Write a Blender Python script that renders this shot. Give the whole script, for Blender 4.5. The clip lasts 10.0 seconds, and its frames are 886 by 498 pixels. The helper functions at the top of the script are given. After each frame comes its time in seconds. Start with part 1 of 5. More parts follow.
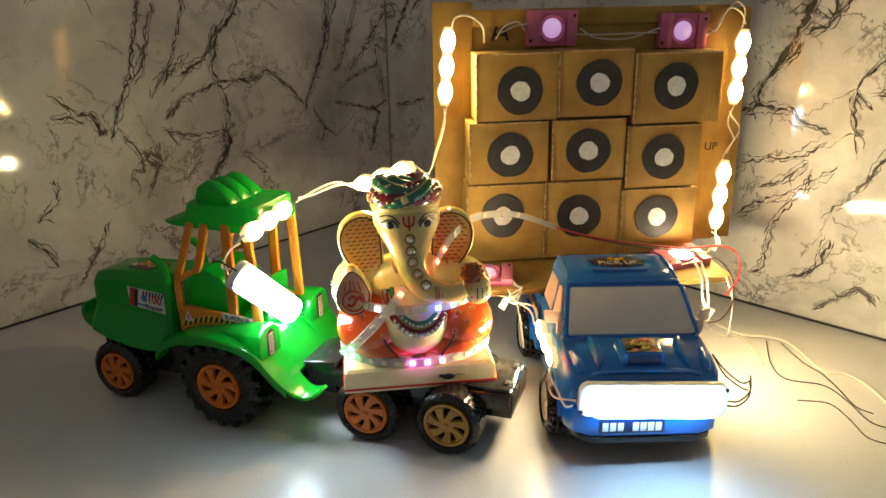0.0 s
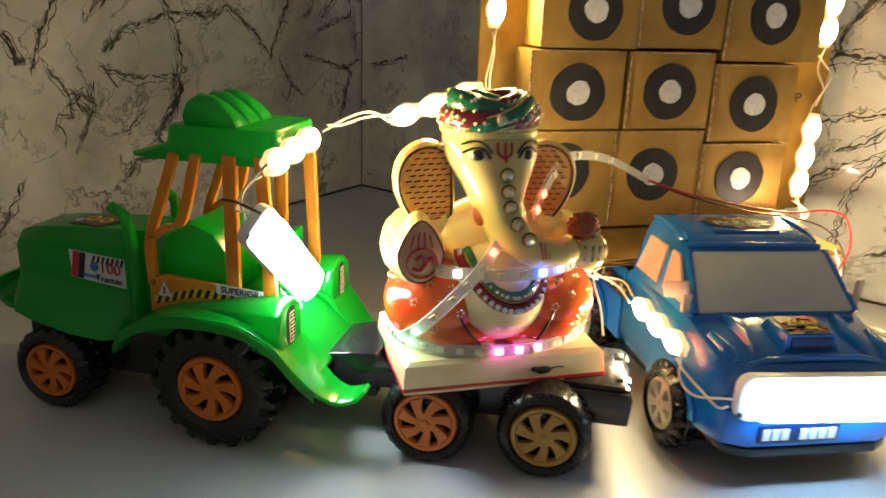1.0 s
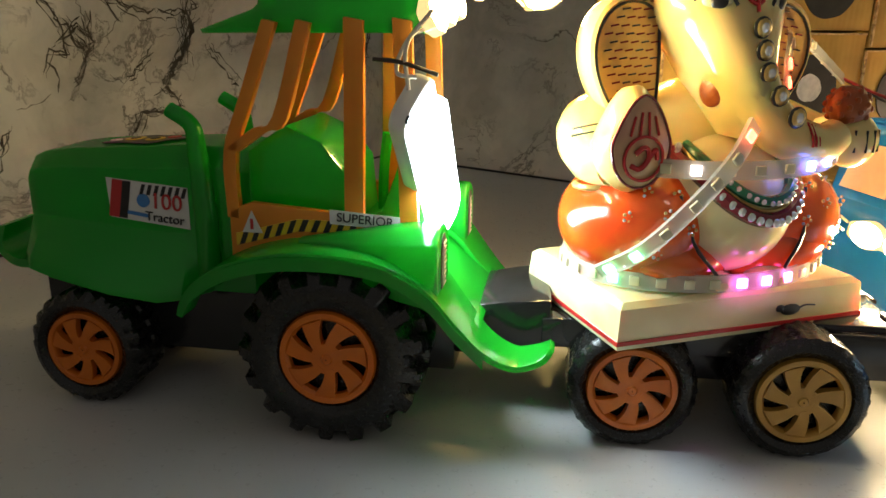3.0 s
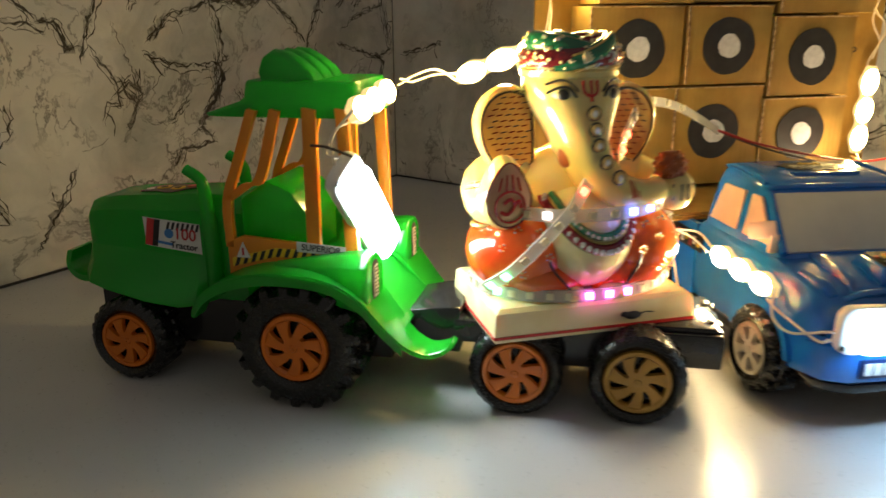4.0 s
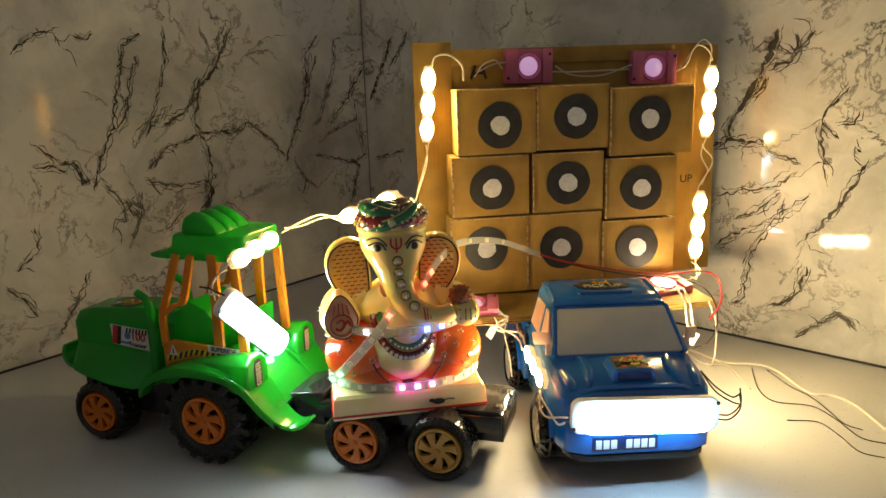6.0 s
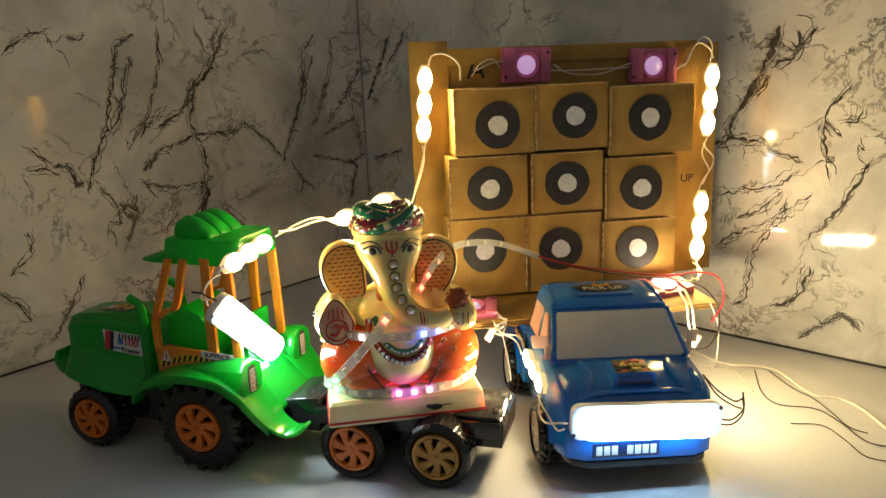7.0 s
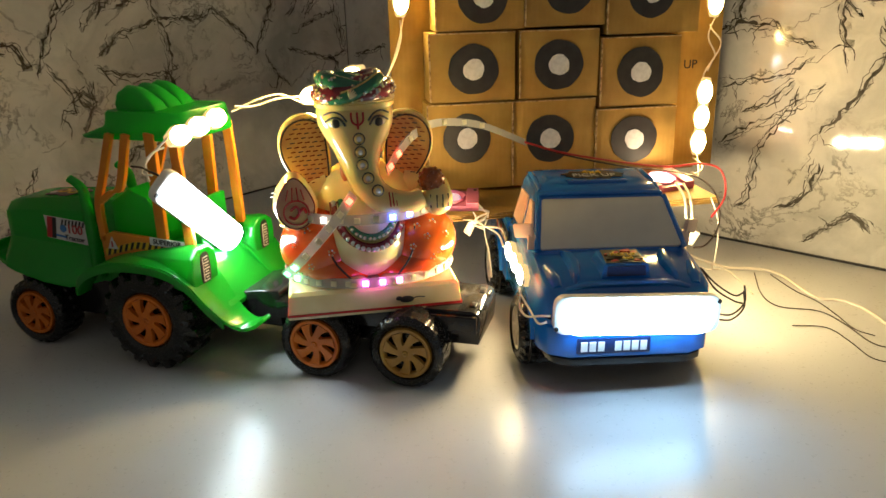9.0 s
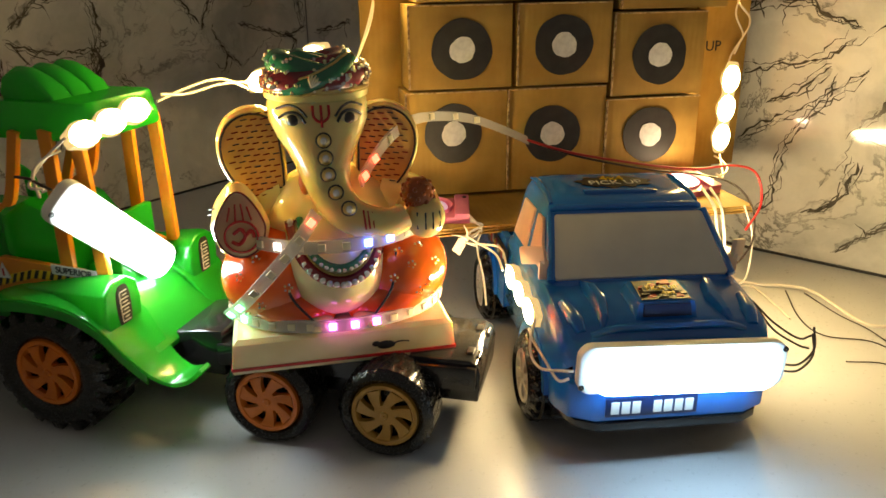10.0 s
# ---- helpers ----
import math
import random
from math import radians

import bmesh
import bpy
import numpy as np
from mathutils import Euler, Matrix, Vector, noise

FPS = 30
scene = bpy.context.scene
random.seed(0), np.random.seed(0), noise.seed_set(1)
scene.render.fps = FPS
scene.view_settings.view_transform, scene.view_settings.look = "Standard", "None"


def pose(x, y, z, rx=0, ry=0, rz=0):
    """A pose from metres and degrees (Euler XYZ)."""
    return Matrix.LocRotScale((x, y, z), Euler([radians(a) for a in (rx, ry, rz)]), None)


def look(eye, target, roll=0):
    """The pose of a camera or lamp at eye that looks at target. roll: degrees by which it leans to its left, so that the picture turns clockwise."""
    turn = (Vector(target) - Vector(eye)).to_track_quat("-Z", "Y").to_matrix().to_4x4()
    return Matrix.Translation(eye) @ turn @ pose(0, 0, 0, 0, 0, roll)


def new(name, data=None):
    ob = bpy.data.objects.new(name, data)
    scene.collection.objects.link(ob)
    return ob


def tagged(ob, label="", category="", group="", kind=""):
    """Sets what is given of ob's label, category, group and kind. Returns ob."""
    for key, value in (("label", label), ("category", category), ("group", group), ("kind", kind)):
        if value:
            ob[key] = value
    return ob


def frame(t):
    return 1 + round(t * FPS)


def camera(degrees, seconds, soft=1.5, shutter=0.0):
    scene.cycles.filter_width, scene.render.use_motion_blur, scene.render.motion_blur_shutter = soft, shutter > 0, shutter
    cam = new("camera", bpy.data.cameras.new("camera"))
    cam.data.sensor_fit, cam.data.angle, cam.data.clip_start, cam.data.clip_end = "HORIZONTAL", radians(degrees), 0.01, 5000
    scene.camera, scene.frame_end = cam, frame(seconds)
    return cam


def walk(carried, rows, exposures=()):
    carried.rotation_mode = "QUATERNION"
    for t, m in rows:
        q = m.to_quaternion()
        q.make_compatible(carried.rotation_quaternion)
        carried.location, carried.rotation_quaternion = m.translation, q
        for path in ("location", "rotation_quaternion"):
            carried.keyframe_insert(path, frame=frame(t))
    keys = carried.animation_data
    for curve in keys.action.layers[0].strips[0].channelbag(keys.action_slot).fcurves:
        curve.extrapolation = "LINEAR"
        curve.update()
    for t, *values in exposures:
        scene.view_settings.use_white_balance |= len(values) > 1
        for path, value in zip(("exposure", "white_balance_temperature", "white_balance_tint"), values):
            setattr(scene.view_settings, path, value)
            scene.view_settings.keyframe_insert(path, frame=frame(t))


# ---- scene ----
cam = camera(60.0, 10.0, shutter=0.3)
PATH = [
    (0.0, (0.0214, 0.0307, 0.2702), (0.0152, 0.5983, 0.0760), -1.09),
    (0.5, (-0.0183, 0.0756, 0.2341), (0.0107, 0.6447, 0.0460), 0.58),
    (1.0, (-0.0677, 0.1503, 0.1980), (0.0044, 0.7168, 0.0141), 1.97),
    (1.5, (-0.1116, 0.2241, 0.1590), (0.0015, 0.7851, -0.0215), 4.83),
    (2.0, (-0.1250, 0.2578, 0.1366), (0.0173, 0.8142, -0.0373), 3.31),
    (2.5, (-0.1367, 0.2616, 0.1316), (-0.0045, 0.8232, -0.0332), 2.54),
    (2.7, (-0.1384, 0.2556, 0.1296), (-0.0174, 0.8174, -0.0428), 1.83),
    (3.8, (-0.1241, 0.1850, 0.1587), (-0.0440, 0.7530, -0.0172), -0.35),
    (4.0, (-0.1012, 0.1502, 0.1688), (-0.0354, 0.7205, -0.0055), -0.48),
    (4.5, (-0.0497, 0.0581, 0.2033), (-0.0318, 0.6287, 0.0185), -3.39),
    (5.0, (-0.0123, 0.0134, 0.2245), (-0.0113, 0.5848, 0.0415), -1.99),
    (5.5, (0.0088, 0.0121, 0.2372), (0.0153, 0.5893, 0.0734), -1.56),
    (5.7, (0.0117, 0.0140, 0.2400), (0.0241, 0.5977, 0.1016), -1.79),
    (7.0, (0.0174, 0.0269, 0.2415), (0.0299, 0.6103, 0.1018), -2.29),
    (7.5, (0.0155, 0.0272, 0.2381), (0.0276, 0.6065, 0.0825), -1.87),
    (8.0, (0.0206, 0.0226, 0.2322), (0.0293, 0.6013, 0.0739), -2.02),
    (8.5, (0.0352, 0.0322, 0.2151), (0.0385, 0.6058, 0.0392), -1.98),
    (9.0, (0.0295, 0.0646, 0.2027), (0.0436, 0.6325, 0.0093), -1.57),
    (9.5, (0.0235, 0.1122, 0.1936), (0.0517, 0.6777, -0.0048), -1.24),
    (10.0, (0.0206, 0.1593, 0.1937), (0.0643, 0.7204, -0.0142), -0.72),
]
walk(cam, [(t, look(eye, target, roll)) for t, eye, target, roll in PATH],
     [(0.0, 0.28, 6300, 10), (2.3, 0.32, 6500, 10), (4.5, 0.20, 6900, 10), (5.5, 0.03, 6900, 10), (7.5, 0.12, 6300, 10), (9.0, 0.02, 6700, 10), (10.0, -0.16, 7200, 10)])

# ---- light: a dim room at night; the LED modules do most of the lighting ----
world = bpy.data.worlds.new("night")
scene.world = world
world.use_nodes = True
world.node_tree.nodes["Background"].inputs[0].default_value = (1.0, 0.95, 0.86, 1)
world.node_tree.nodes["Background"].inputs[1].default_value = 0.148
WARM_GLOW, COOL_GLOW, LAMP_GLOW, SIDE_GLOW, SHELF_GLOW = 220.0, 26.0, 43.0, 290.0, 90.0


# ---- materials ----
def shader(name):
    m = bpy.data.materials.new(name)
    m.use_nodes = True
    return m, m.node_tree.nodes, m.node_tree.links, m.node_tree.nodes["Principled BSDF"]


def put(b, **values):
    names = {"rough": "Roughness", "metal": "Metallic", "coat": "Coat Weight", "coat_rough": "Coat Roughness", "sss": "Subsurface Weight",
             "scale": "Subsurface Scale", "trans": "Transmission Weight", "ior": "IOR", "alpha": "Alpha", "spec": "Specular IOR Level"}
    for key, value in values.items():
        b.inputs[names[key]].default_value = value


def surface(name, colour, rough=0.4, second=None, size=60.0, amount=0.5, bump=0.0, bump_size=900.0, **more):
    """A base colour mottled at two scales, with a fine relief."""
    m, n, l, b = shader(name)
    put(b, rough=rough, **more)
    geo = n.new("ShaderNodeTexCoord")
    n1 = n.new("ShaderNodeTexNoise")
    n1.inputs["Scale"].default_value, n1.inputs["Detail"].default_value = size, 6
    l.new(geo.outputs["Object"], n1.inputs["Vector"])
    ramp = n.new("ShaderNodeValToRGB")
    second = second or tuple(c * 0.82 for c in colour)
    ramp.color_ramp.elements[0].color, ramp.color_ramp.elements[1].color = (*second, 1), (*colour, 1)
    ramp.color_ramp.elements[0].position, ramp.color_ramp.elements[1].position = 0.5 - amount / 2, 0.5 + amount / 4
    l.new(n1.outputs["Fac"], ramp.inputs[0])
    l.new(ramp.outputs[0], b.inputs["Base Color"])
    n2 = n.new("ShaderNodeTexNoise")
    n2.inputs["Scale"].default_value, n2.inputs["Detail"].default_value = bump_size, 4
    l.new(geo.outputs["Object"], n2.inputs["Vector"])
    span = n.new("ShaderNodeMapRange")
    span.inputs["To Min"].default_value, span.inputs["To Max"].default_value = max(rough - 0.06, 0.03), rough + 0.1
    l.new(n2.outputs["Fac"], span.inputs["Value"])
    l.new(span.outputs[0], b.inputs["Roughness"])
    if bump:
        bp = n.new("ShaderNodeBump")
        bp.inputs["Strength"].default_value, bp.inputs["Distance"].default_value = bump, 0.001
        l.new(n2.outputs["Fac"], bp.inputs["Height"])
        l.new(bp.outputs[0], b.inputs["Normal"])
    return m


def plain(name, colour, rough=0.4, **more):
    m, n, l, b = shader(name)
    b.inputs["Base Color"].default_value = (*colour, 1)
    put(b, rough=rough, **more)
    return m


def glow(name, colour, strength):
    m, n, l, b = shader(name)
    b.inputs["Base Color"].default_value = (0.8, 0.8, 0.8, 1)
    b.inputs["Emission Color"].default_value = (*colour, 1)
    b.inputs["Emission Strength"].default_value = strength
    return m


def marble():
    """Polished white marble-pattern tile with grey clouds and fine dark cracks."""
    m, n, l, b = shader("marble_tile")
    put(b, rough=0.07, coat=0.2, coat_rough=0.03)
    co = n.new("ShaderNodeTexCoord")
    warp = n.new("ShaderNodeTexNoise")
    warp.inputs["Scale"].default_value, warp.inputs["Detail"].default_value = 9, 8
    l.new(co.outputs["Object"], warp.inputs["Vector"])
    mix = n.new("ShaderNodeMix")
    mix.data_type = "VECTOR"
    mix.inputs["Factor"].default_value = 0.16
    l.new(co.outputs["Object"], mix.inputs["A"])
    l.new(warp.outputs["Color"], mix.inputs["B"])
    cloud = n.new("ShaderNodeTexNoise")
    cloud.inputs["Scale"].default_value, cloud.inputs["Detail"].default_value, cloud.inputs["Roughness"].default_value = 7, 7, 0.6
    l.new(mix.outputs[1], cloud.inputs["Vector"])
    tone = n.new("ShaderNodeValToRGB")
    tone.color_ramp.elements[0].color, tone.color_ramp.elements[1].color = (0.42, 0.42, 0.40, 1), (0.84, 0.82, 0.77, 1)
    tone.color_ramp.elements[0].position, tone.color_ramp.elements[1].position = 0.33, 0.6
    l.new(cloud.outputs["Fac"], tone.inputs[0])
    colour = tone.outputs[0]
    for scale, width, gate, dark in ((7.5, 0.012, 0.49, (0.12, 0.11, 0.10)), (17.0, 0.014, 0.52, (0.24, 0.23, 0.21))):
        crack = n.new("ShaderNodeTexNoise")
        crack.inputs["Scale"].default_value, crack.inputs["Detail"].default_value, crack.inputs["Roughness"].default_value = scale, 7, 0.62
        l.new(mix.outputs[1], crack.inputs["Vector"])
        away = n.new("ShaderNodeMath")
        away.operation = "SUBTRACT"
        away.inputs[1].default_value = 0.5
        l.new(crack.outputs["Fac"], away.inputs[0])
        ab = n.new("ShaderNodeMath")
        ab.operation = "ABSOLUTE"
        l.new(away.outputs[0], ab.inputs[0])
        thin = n.new("ShaderNodeMapRange")
        thin.inputs["From Min"].default_value, thin.inputs["From Max"].default_value = 0.0, width
        thin.inputs["To Min"].default_value, thin.inputs["To Max"].default_value = 1.0, 0.0
        l.new(ab.outputs[0], thin.inputs["Value"])
        mask = n.new("ShaderNodeTexNoise")
        mask.inputs["Scale"].default_value, mask.inputs["Detail"].default_value = scale * 0.9, 3
        l.new(co.outputs["Object"], mask.inputs["Vector"])
        cut = n.new("ShaderNodeMapRange")
        cut.inputs["From Min"].default_value, cut.inputs["From Max"].default_value = gate - 0.04, gate + 0.1
        l.new(mask.outputs["Fac"], cut.inputs["Value"])
        times = n.new("ShaderNodeMath")
        times.operation = "MULTIPLY"
        l.new(thin.outputs[0], times.inputs[0])
        l.new(cut.outputs[0], times.inputs[1])
        over = n.new("ShaderNodeMix")
        over.data_type = "RGBA"
        l.new(times.outputs[0], over.inputs[0])
        l.new(colour, over.inputs[6])
        over.inputs[7].default_value = (*dark, 1)
        colour = over.outputs[2]
    l.new(colour, b.inputs["Base Color"])
    return m


def cardboard():
    m, n, l, b = shader("cardboard")
    put(b, rough=0.75)
    co = n.new("ShaderNodeTexCoord")
    wave = n.new("ShaderNodeTexWave")
    wave.inputs["Scale"].default_value, wave.inputs["Distortion"].default_value = 90, 1.2
    wave.bands_direction = "X"
    l.new(co.outputs["Object"], wave.inputs["Vector"])
    blot = n.new("ShaderNodeTexNoise")
    blot.inputs["Scale"].default_value, blot.inputs["Detail"].default_value = 35, 8
    l.new(co.outputs["Object"], blot.inputs["Vector"])
    info = n.new("ShaderNodeObjectInfo")
    ramp = n.new("ShaderNodeValToRGB")
    ramp.color_ramp.elements[0].color, ramp.color_ramp.elements[1].color = (0.25, 0.142, 0.026, 1), (0.42, 0.258, 0.056, 1)
    ramp.color_ramp.elements[0].position, ramp.color_ramp.elements[1].position = 0.3, 0.68
    l.new(blot.outputs["Fac"], ramp.inputs[0])
    hue = n.new("ShaderNodeHueSaturation")
    vary = n.new("ShaderNodeMapRange")
    vary.inputs["To Min"].default_value, vary.inputs["To Max"].default_value = 0.85, 1.12
    l.new(info.outputs["Random"], vary.inputs["Value"])
    l.new(vary.outputs[0], hue.inputs["Value"])
    l.new(ramp.outputs[0], hue.inputs["Color"])
    l.new(hue.outputs[0], b.inputs["Base Color"])
    bp = n.new("ShaderNodeBump")
    bp.inputs["Strength"].default_value, bp.inputs["Distance"].default_value = 0.08, 0.0006
    l.new(wave.outputs["Fac"], bp.inputs["Height"])
    l.new(bp.outputs[0], b.inputs["Normal"])
    return m


MARBLE, CARD = marble(), cardboard()
CARD_EDGE = surface("cardboard_edge", (0.5, 0.34, 0.16), 0.85, (0.22, 0.13, 0.05), 400, 0.3)
TABLE = surface("satin_table_laminate", (0.545, 0.545, 0.55), 0.28, (0.49, 0.49, 0.495), 14, 0.6, 0.03, 500, spec=0.35)
GREEN = surface("green_plastic", (0.008, 0.36, 0.028), 0.18, (0.005, 0.29, 0.020), 25, 0.5, 0.0, 300, sss=0.08, scale=0.003, coat=0.35, coat_rough=0.08)
GREEN.node_tree.nodes["Principled BSDF"].inputs["Subsurface Radius"].default_value = (0.15, 1.0, 0.25)


def see_through(m, colour, share):
    """Thin moulded plastic that lets part of the light through."""
    n, l = m.node_tree.nodes, m.node_tree.links
    thin = n.new("ShaderNodeBsdfTranslucent")
    thin.inputs[0].default_value = (*colour, 1)
    mix = n.new("ShaderNodeMixShader")
    mix.inputs[0].default_value = share
    l.new(n["Principled BSDF"].outputs[0], mix.inputs[1])
    l.new(thin.outputs[0], mix.inputs[2])
    l.new(mix.outputs[0], n["Material Output"].inputs[0])


see_through(GREEN, (0.01, 0.80, 0.12), 0.36)
ORANGE = surface("orange_plastic", (0.72, 0.26, 0.02), 0.3, (0.6, 0.2, 0.015), 60, 0.5, 0.02, 700, sss=0.2, scale=0.003)
RIM_ORANGE = surface("orange_wheel_plastic", (0.66, 0.165, 0.010), 0.33, (0.54, 0.125, 0.008), 120, 0.5)
RIM_GOLD = surface("golden_wheel_plastic", (0.46, 0.25, 0.045), 0.35, (0.36, 0.19, 0.03), 120, 0.5)
RUBBER = surface("black_rubber", (0.006, 0.006, 0.006), 0.24, (0.010, 0.010, 0.009), 90, 0.6, 0.06, 900, spec=0.45)
BLACK = surface("black_glossy_plastic", (0.011, 0.011, 0.011), 0.14, (0.017, 0.016, 0.016), 50, 0.6, 0.03, 500)
BLUE = surface("blue_plastic", (0.006, 0.17, 0.62), 0.12, (0.005, 0.135, 0.52), 45, 0.5, 0.02, 600, coat=0.6, coat_rough=0.05, sss=0.1, scale=0.003)
NAVY = plain("navy_plastic", (0.004, 0.02, 0.09), 0.3)
WINDOW = surface("frosted_grey_window", (0.78, 0.74, 0.65), 0.32, (0.70, 0.66, 0.58), 60, 0.5)
PALE = surface("pale_peach_plastic", (0.76, 0.56, 0.45), 0.4, None, 80)
RIM_WHITE = surface("cream_wheel_plastic", (0.62, 0.55, 0.45), 0.4, None, 90)
WHITE = surface("white_plastic", (0.75, 0.75, 0.74), 0.35, (0.66, 0.66, 0.65), 80)
PINK = surface("pink_plastic", (0.62, 0.16, 0.30), 0.35, (0.52, 0.12, 0.25), 90)
PINK_LENS = glow("pink_lens", (0.86, 0.45, 0.92), 0.42)
VEIN_DARK = surface("dark_vein", (0.06, 0.052, 0.042), 0.12, (0.16, 0.15, 0.13), 90, 0.7)
VEIN_GREY = surface("grey_vein", (0.2, 0.19, 0.17), 0.12, (0.32, 0.3, 0.28), 120, 0.6)


def smoke():
    """Thin brownish-grey staining round a vein, broken up by noise."""
    m, n, l, b = shader("vein_stain")
    b.inputs["Base Color"].default_value = (0.17, 0.15, 0.12, 1)
    put(b, rough=0.1)
    co = n.new("ShaderNodeTexCoord")
    noise = n.new("ShaderNodeTexNoise")
    noise.inputs["Scale"].default_value, noise.inputs["Detail"].default_value, noise.inputs["Roughness"].default_value = 55, 8, 0.7
    l.new(co.outputs["Object"], noise.inputs["Vector"])
    cut = n.new("ShaderNodeMapRange")
    cut.inputs["From Min"].default_value, cut.inputs["From Max"].default_value = 0.47, 0.70
    cut.inputs["To Min"].default_value, cut.inputs["To Max"].default_value = 0.0, 0.75
    l.new(noise.outputs["Fac"], cut.inputs["Value"])
    l.new(cut.outputs[0], b.inputs["Alpha"])
    return m


VEIN_STAIN = smoke()
INK = surface("black_marker_ink", (0.014, 0.013, 0.013), 0.5, (0.03, 0.028, 0.026), 120, 0.6, 0.05)
PAPER = surface("white_paper", (0.68, 0.68, 0.67), 0.7, (0.5, 0.5, 0.5), 300, 0.5)
STICK_WHITE = plain("sticker_white", (0.7, 0.7, 0.68), 0.35)
STICK_BLACK = plain("sticker_black", (0.012, 0.012, 0.012), 0.35)
STICK_YELLOW = plain("sticker_yellow", (0.75, 0.5, 0.03), 0.35)
STICK_RED = plain("sticker_red", (0.5, 0.03, 0.03), 0.35)
STICK_BLUE = plain("sticker_blue", (0.05, 0.2, 0.5), 0.35)
WIRE_WHITE = plain("white_wire_sheath", (0.66, 0.6, 0.52), 0.45)
WIRE_DARK = plain("dark_wire_sheath", (0.03, 0.018, 0.012), 0.45)
WIRE_RED = plain("red_wire_sheath", (0.45, 0.02, 0.02), 0.45)
WARM = glow("warm_led", (1.0, 0.72, 0.25), WARM_GLOW)
SIDE = glow("side_led", (1.0, 0.78, 0.42), SIDE_GLOW)
SHELF = glow("shelf_led", (1.0, 0.8, 0.5), SHELF_GLOW)
COOL = glow("cool_led_cover", (0.44, 0.72, 1.0), COOL_GLOW)
LAMP = glow("cool_lamp_cover", (0.72, 0.90, 1.0), LAMP_GLOW)
STONE = surface("painted_cream_stone", (0.80, 0.64, 0.27), 0.12, (0.68, 0.48, 0.16), 25, 0.6, 0.02, 400, sss=0.35, scale=0.006, coat=0.4, coat_rough=0.06)
STONE_WHITE = surface("cream_white_stone", (0.80, 0.70, 0.44), 0.13, (0.62, 0.47, 0.20), 42, 0.7, 0.02, 400, sss=0.3, scale=0.005, coat=0.4, coat_rough=0.06)
STONE_ORANGE = surface("orange_paint", (0.57, 0.048, 0.008), 0.13, (0.67, 0.17, 0.015), 38, 0.7, 0.05, 260, sss=0.15, scale=0.003, coat=0.5, coat_rough=0.05)
STONE_PINK = surface("straw_and_pink_paint", (0.58, 0.42, 0.20), 0.3, (0.52, 0.24, 0.18), 45, 0.7)
STONE_TAN = surface("golden_tan_paint", (0.62, 0.40, 0.10), 0.22, (0.46, 0.20, 0.10), 70, 0.8, 0.05, 700, coat=0.4, coat_rough=0.08)
HOUSING = surface("glowing_frosted_housing", (0.20, 0.18, 0.13), 0.35, (0.16, 0.145, 0.10), 80)
# weak emission added in place of dome light spreading through the frosted plastic
HOUSING.node_tree.nodes["Principled BSDF"].inputs["Emission Color"].default_value = (1.0, 0.70, 0.28, 1)
HOUSING.node_tree.nodes["Principled BSDF"].inputs["Emission Strength"].default_value = 0.9
JOINT = plain("grey_joint", (0.2, 0.2, 0.19), 0.3)
STONE_RED = plain("red_paint", (0.42, 0.02, 0.02), 0.25)
STONE_MAROON = surface("maroon_paint", (0.16, 0.012, 0.02), 0.2, None, 80, coat=0.4)
STONE_GREEN = surface("dark_green_paint", (0.012, 0.14, 0.07), 0.2, None, 80, coat=0.4)
STONE_GOLD = plain("gold_paint", (0.5, 0.36, 0.12), 0.3, metal=0.4)
STONE_BROWN = surface("brown_orange_paint", (0.34, 0.085, 0.016), 0.3, (0.22, 0.05, 0.012), 300, 0.6, 0.2, 900)
GEM = plain("glass_gem", (0.7, 0.7, 0.68), 0.08, metal=0.6)
STRIP = plain("clear_silicone_strip", (0.62, 0.6, 0.55), 0.15, alpha=0.45)


# ---- building blocks ----
def box(bm, size, at, bevel=0.0, turn=None, slot=0):
    made = bmesh.ops.create_cube(bm, size=1.0)["verts"]
    for v in made:
        v.co = Vector((v.co.x * size[0], v.co.y * size[1], v.co.z * size[2]))
    if bevel:
        edges = list({e for v in made for e in v.link_edges})
        made = bmesh.ops.bevel(bm, geom=edges, offset=bevel, segments=2, profile=0.6, affect="EDGES")["verts"]
    m = Matrix.Translation(at) @ (turn or Matrix())
    for v in made:
        v.co = m @ v.co
    for f in {f for v in made for f in v.link_faces}:
        f.material_index = slot
    return bm


def ball(bm, radii, at, turn=None, slot=0, u=20, v=12):
    made = bmesh.ops.create_uvsphere(bm, u_segments=u, v_segments=v, radius=1.0)["verts"]
    m = Matrix.Translation(at) @ (turn or Matrix()) @ Matrix.Diagonal((*radii, 1))
    for p in made:
        p.co = m @ p.co
    for f in {f for p in made for f in p.link_faces}:
        f.material_index = slot
    return bm


def loft(bm, rings, close=True, slot=0, caps=True):
    """Skin between rings of points."""
    rows = [[bm.verts.new(p) for p in ring] for ring in rings]
    count = len(rows[0])
    for a, b in zip(rows, rows[1:]):
        for i in range(count if close else count - 1):
            j = (i + 1) % count
            bm.faces.new((a[i], a[j], b[j], b[i])).material_index = slot
    if caps and close:
        bm.faces.new(rows[0][::-1]).material_index = slot
        bm.faces.new(rows[-1]).material_index = slot
    return bm


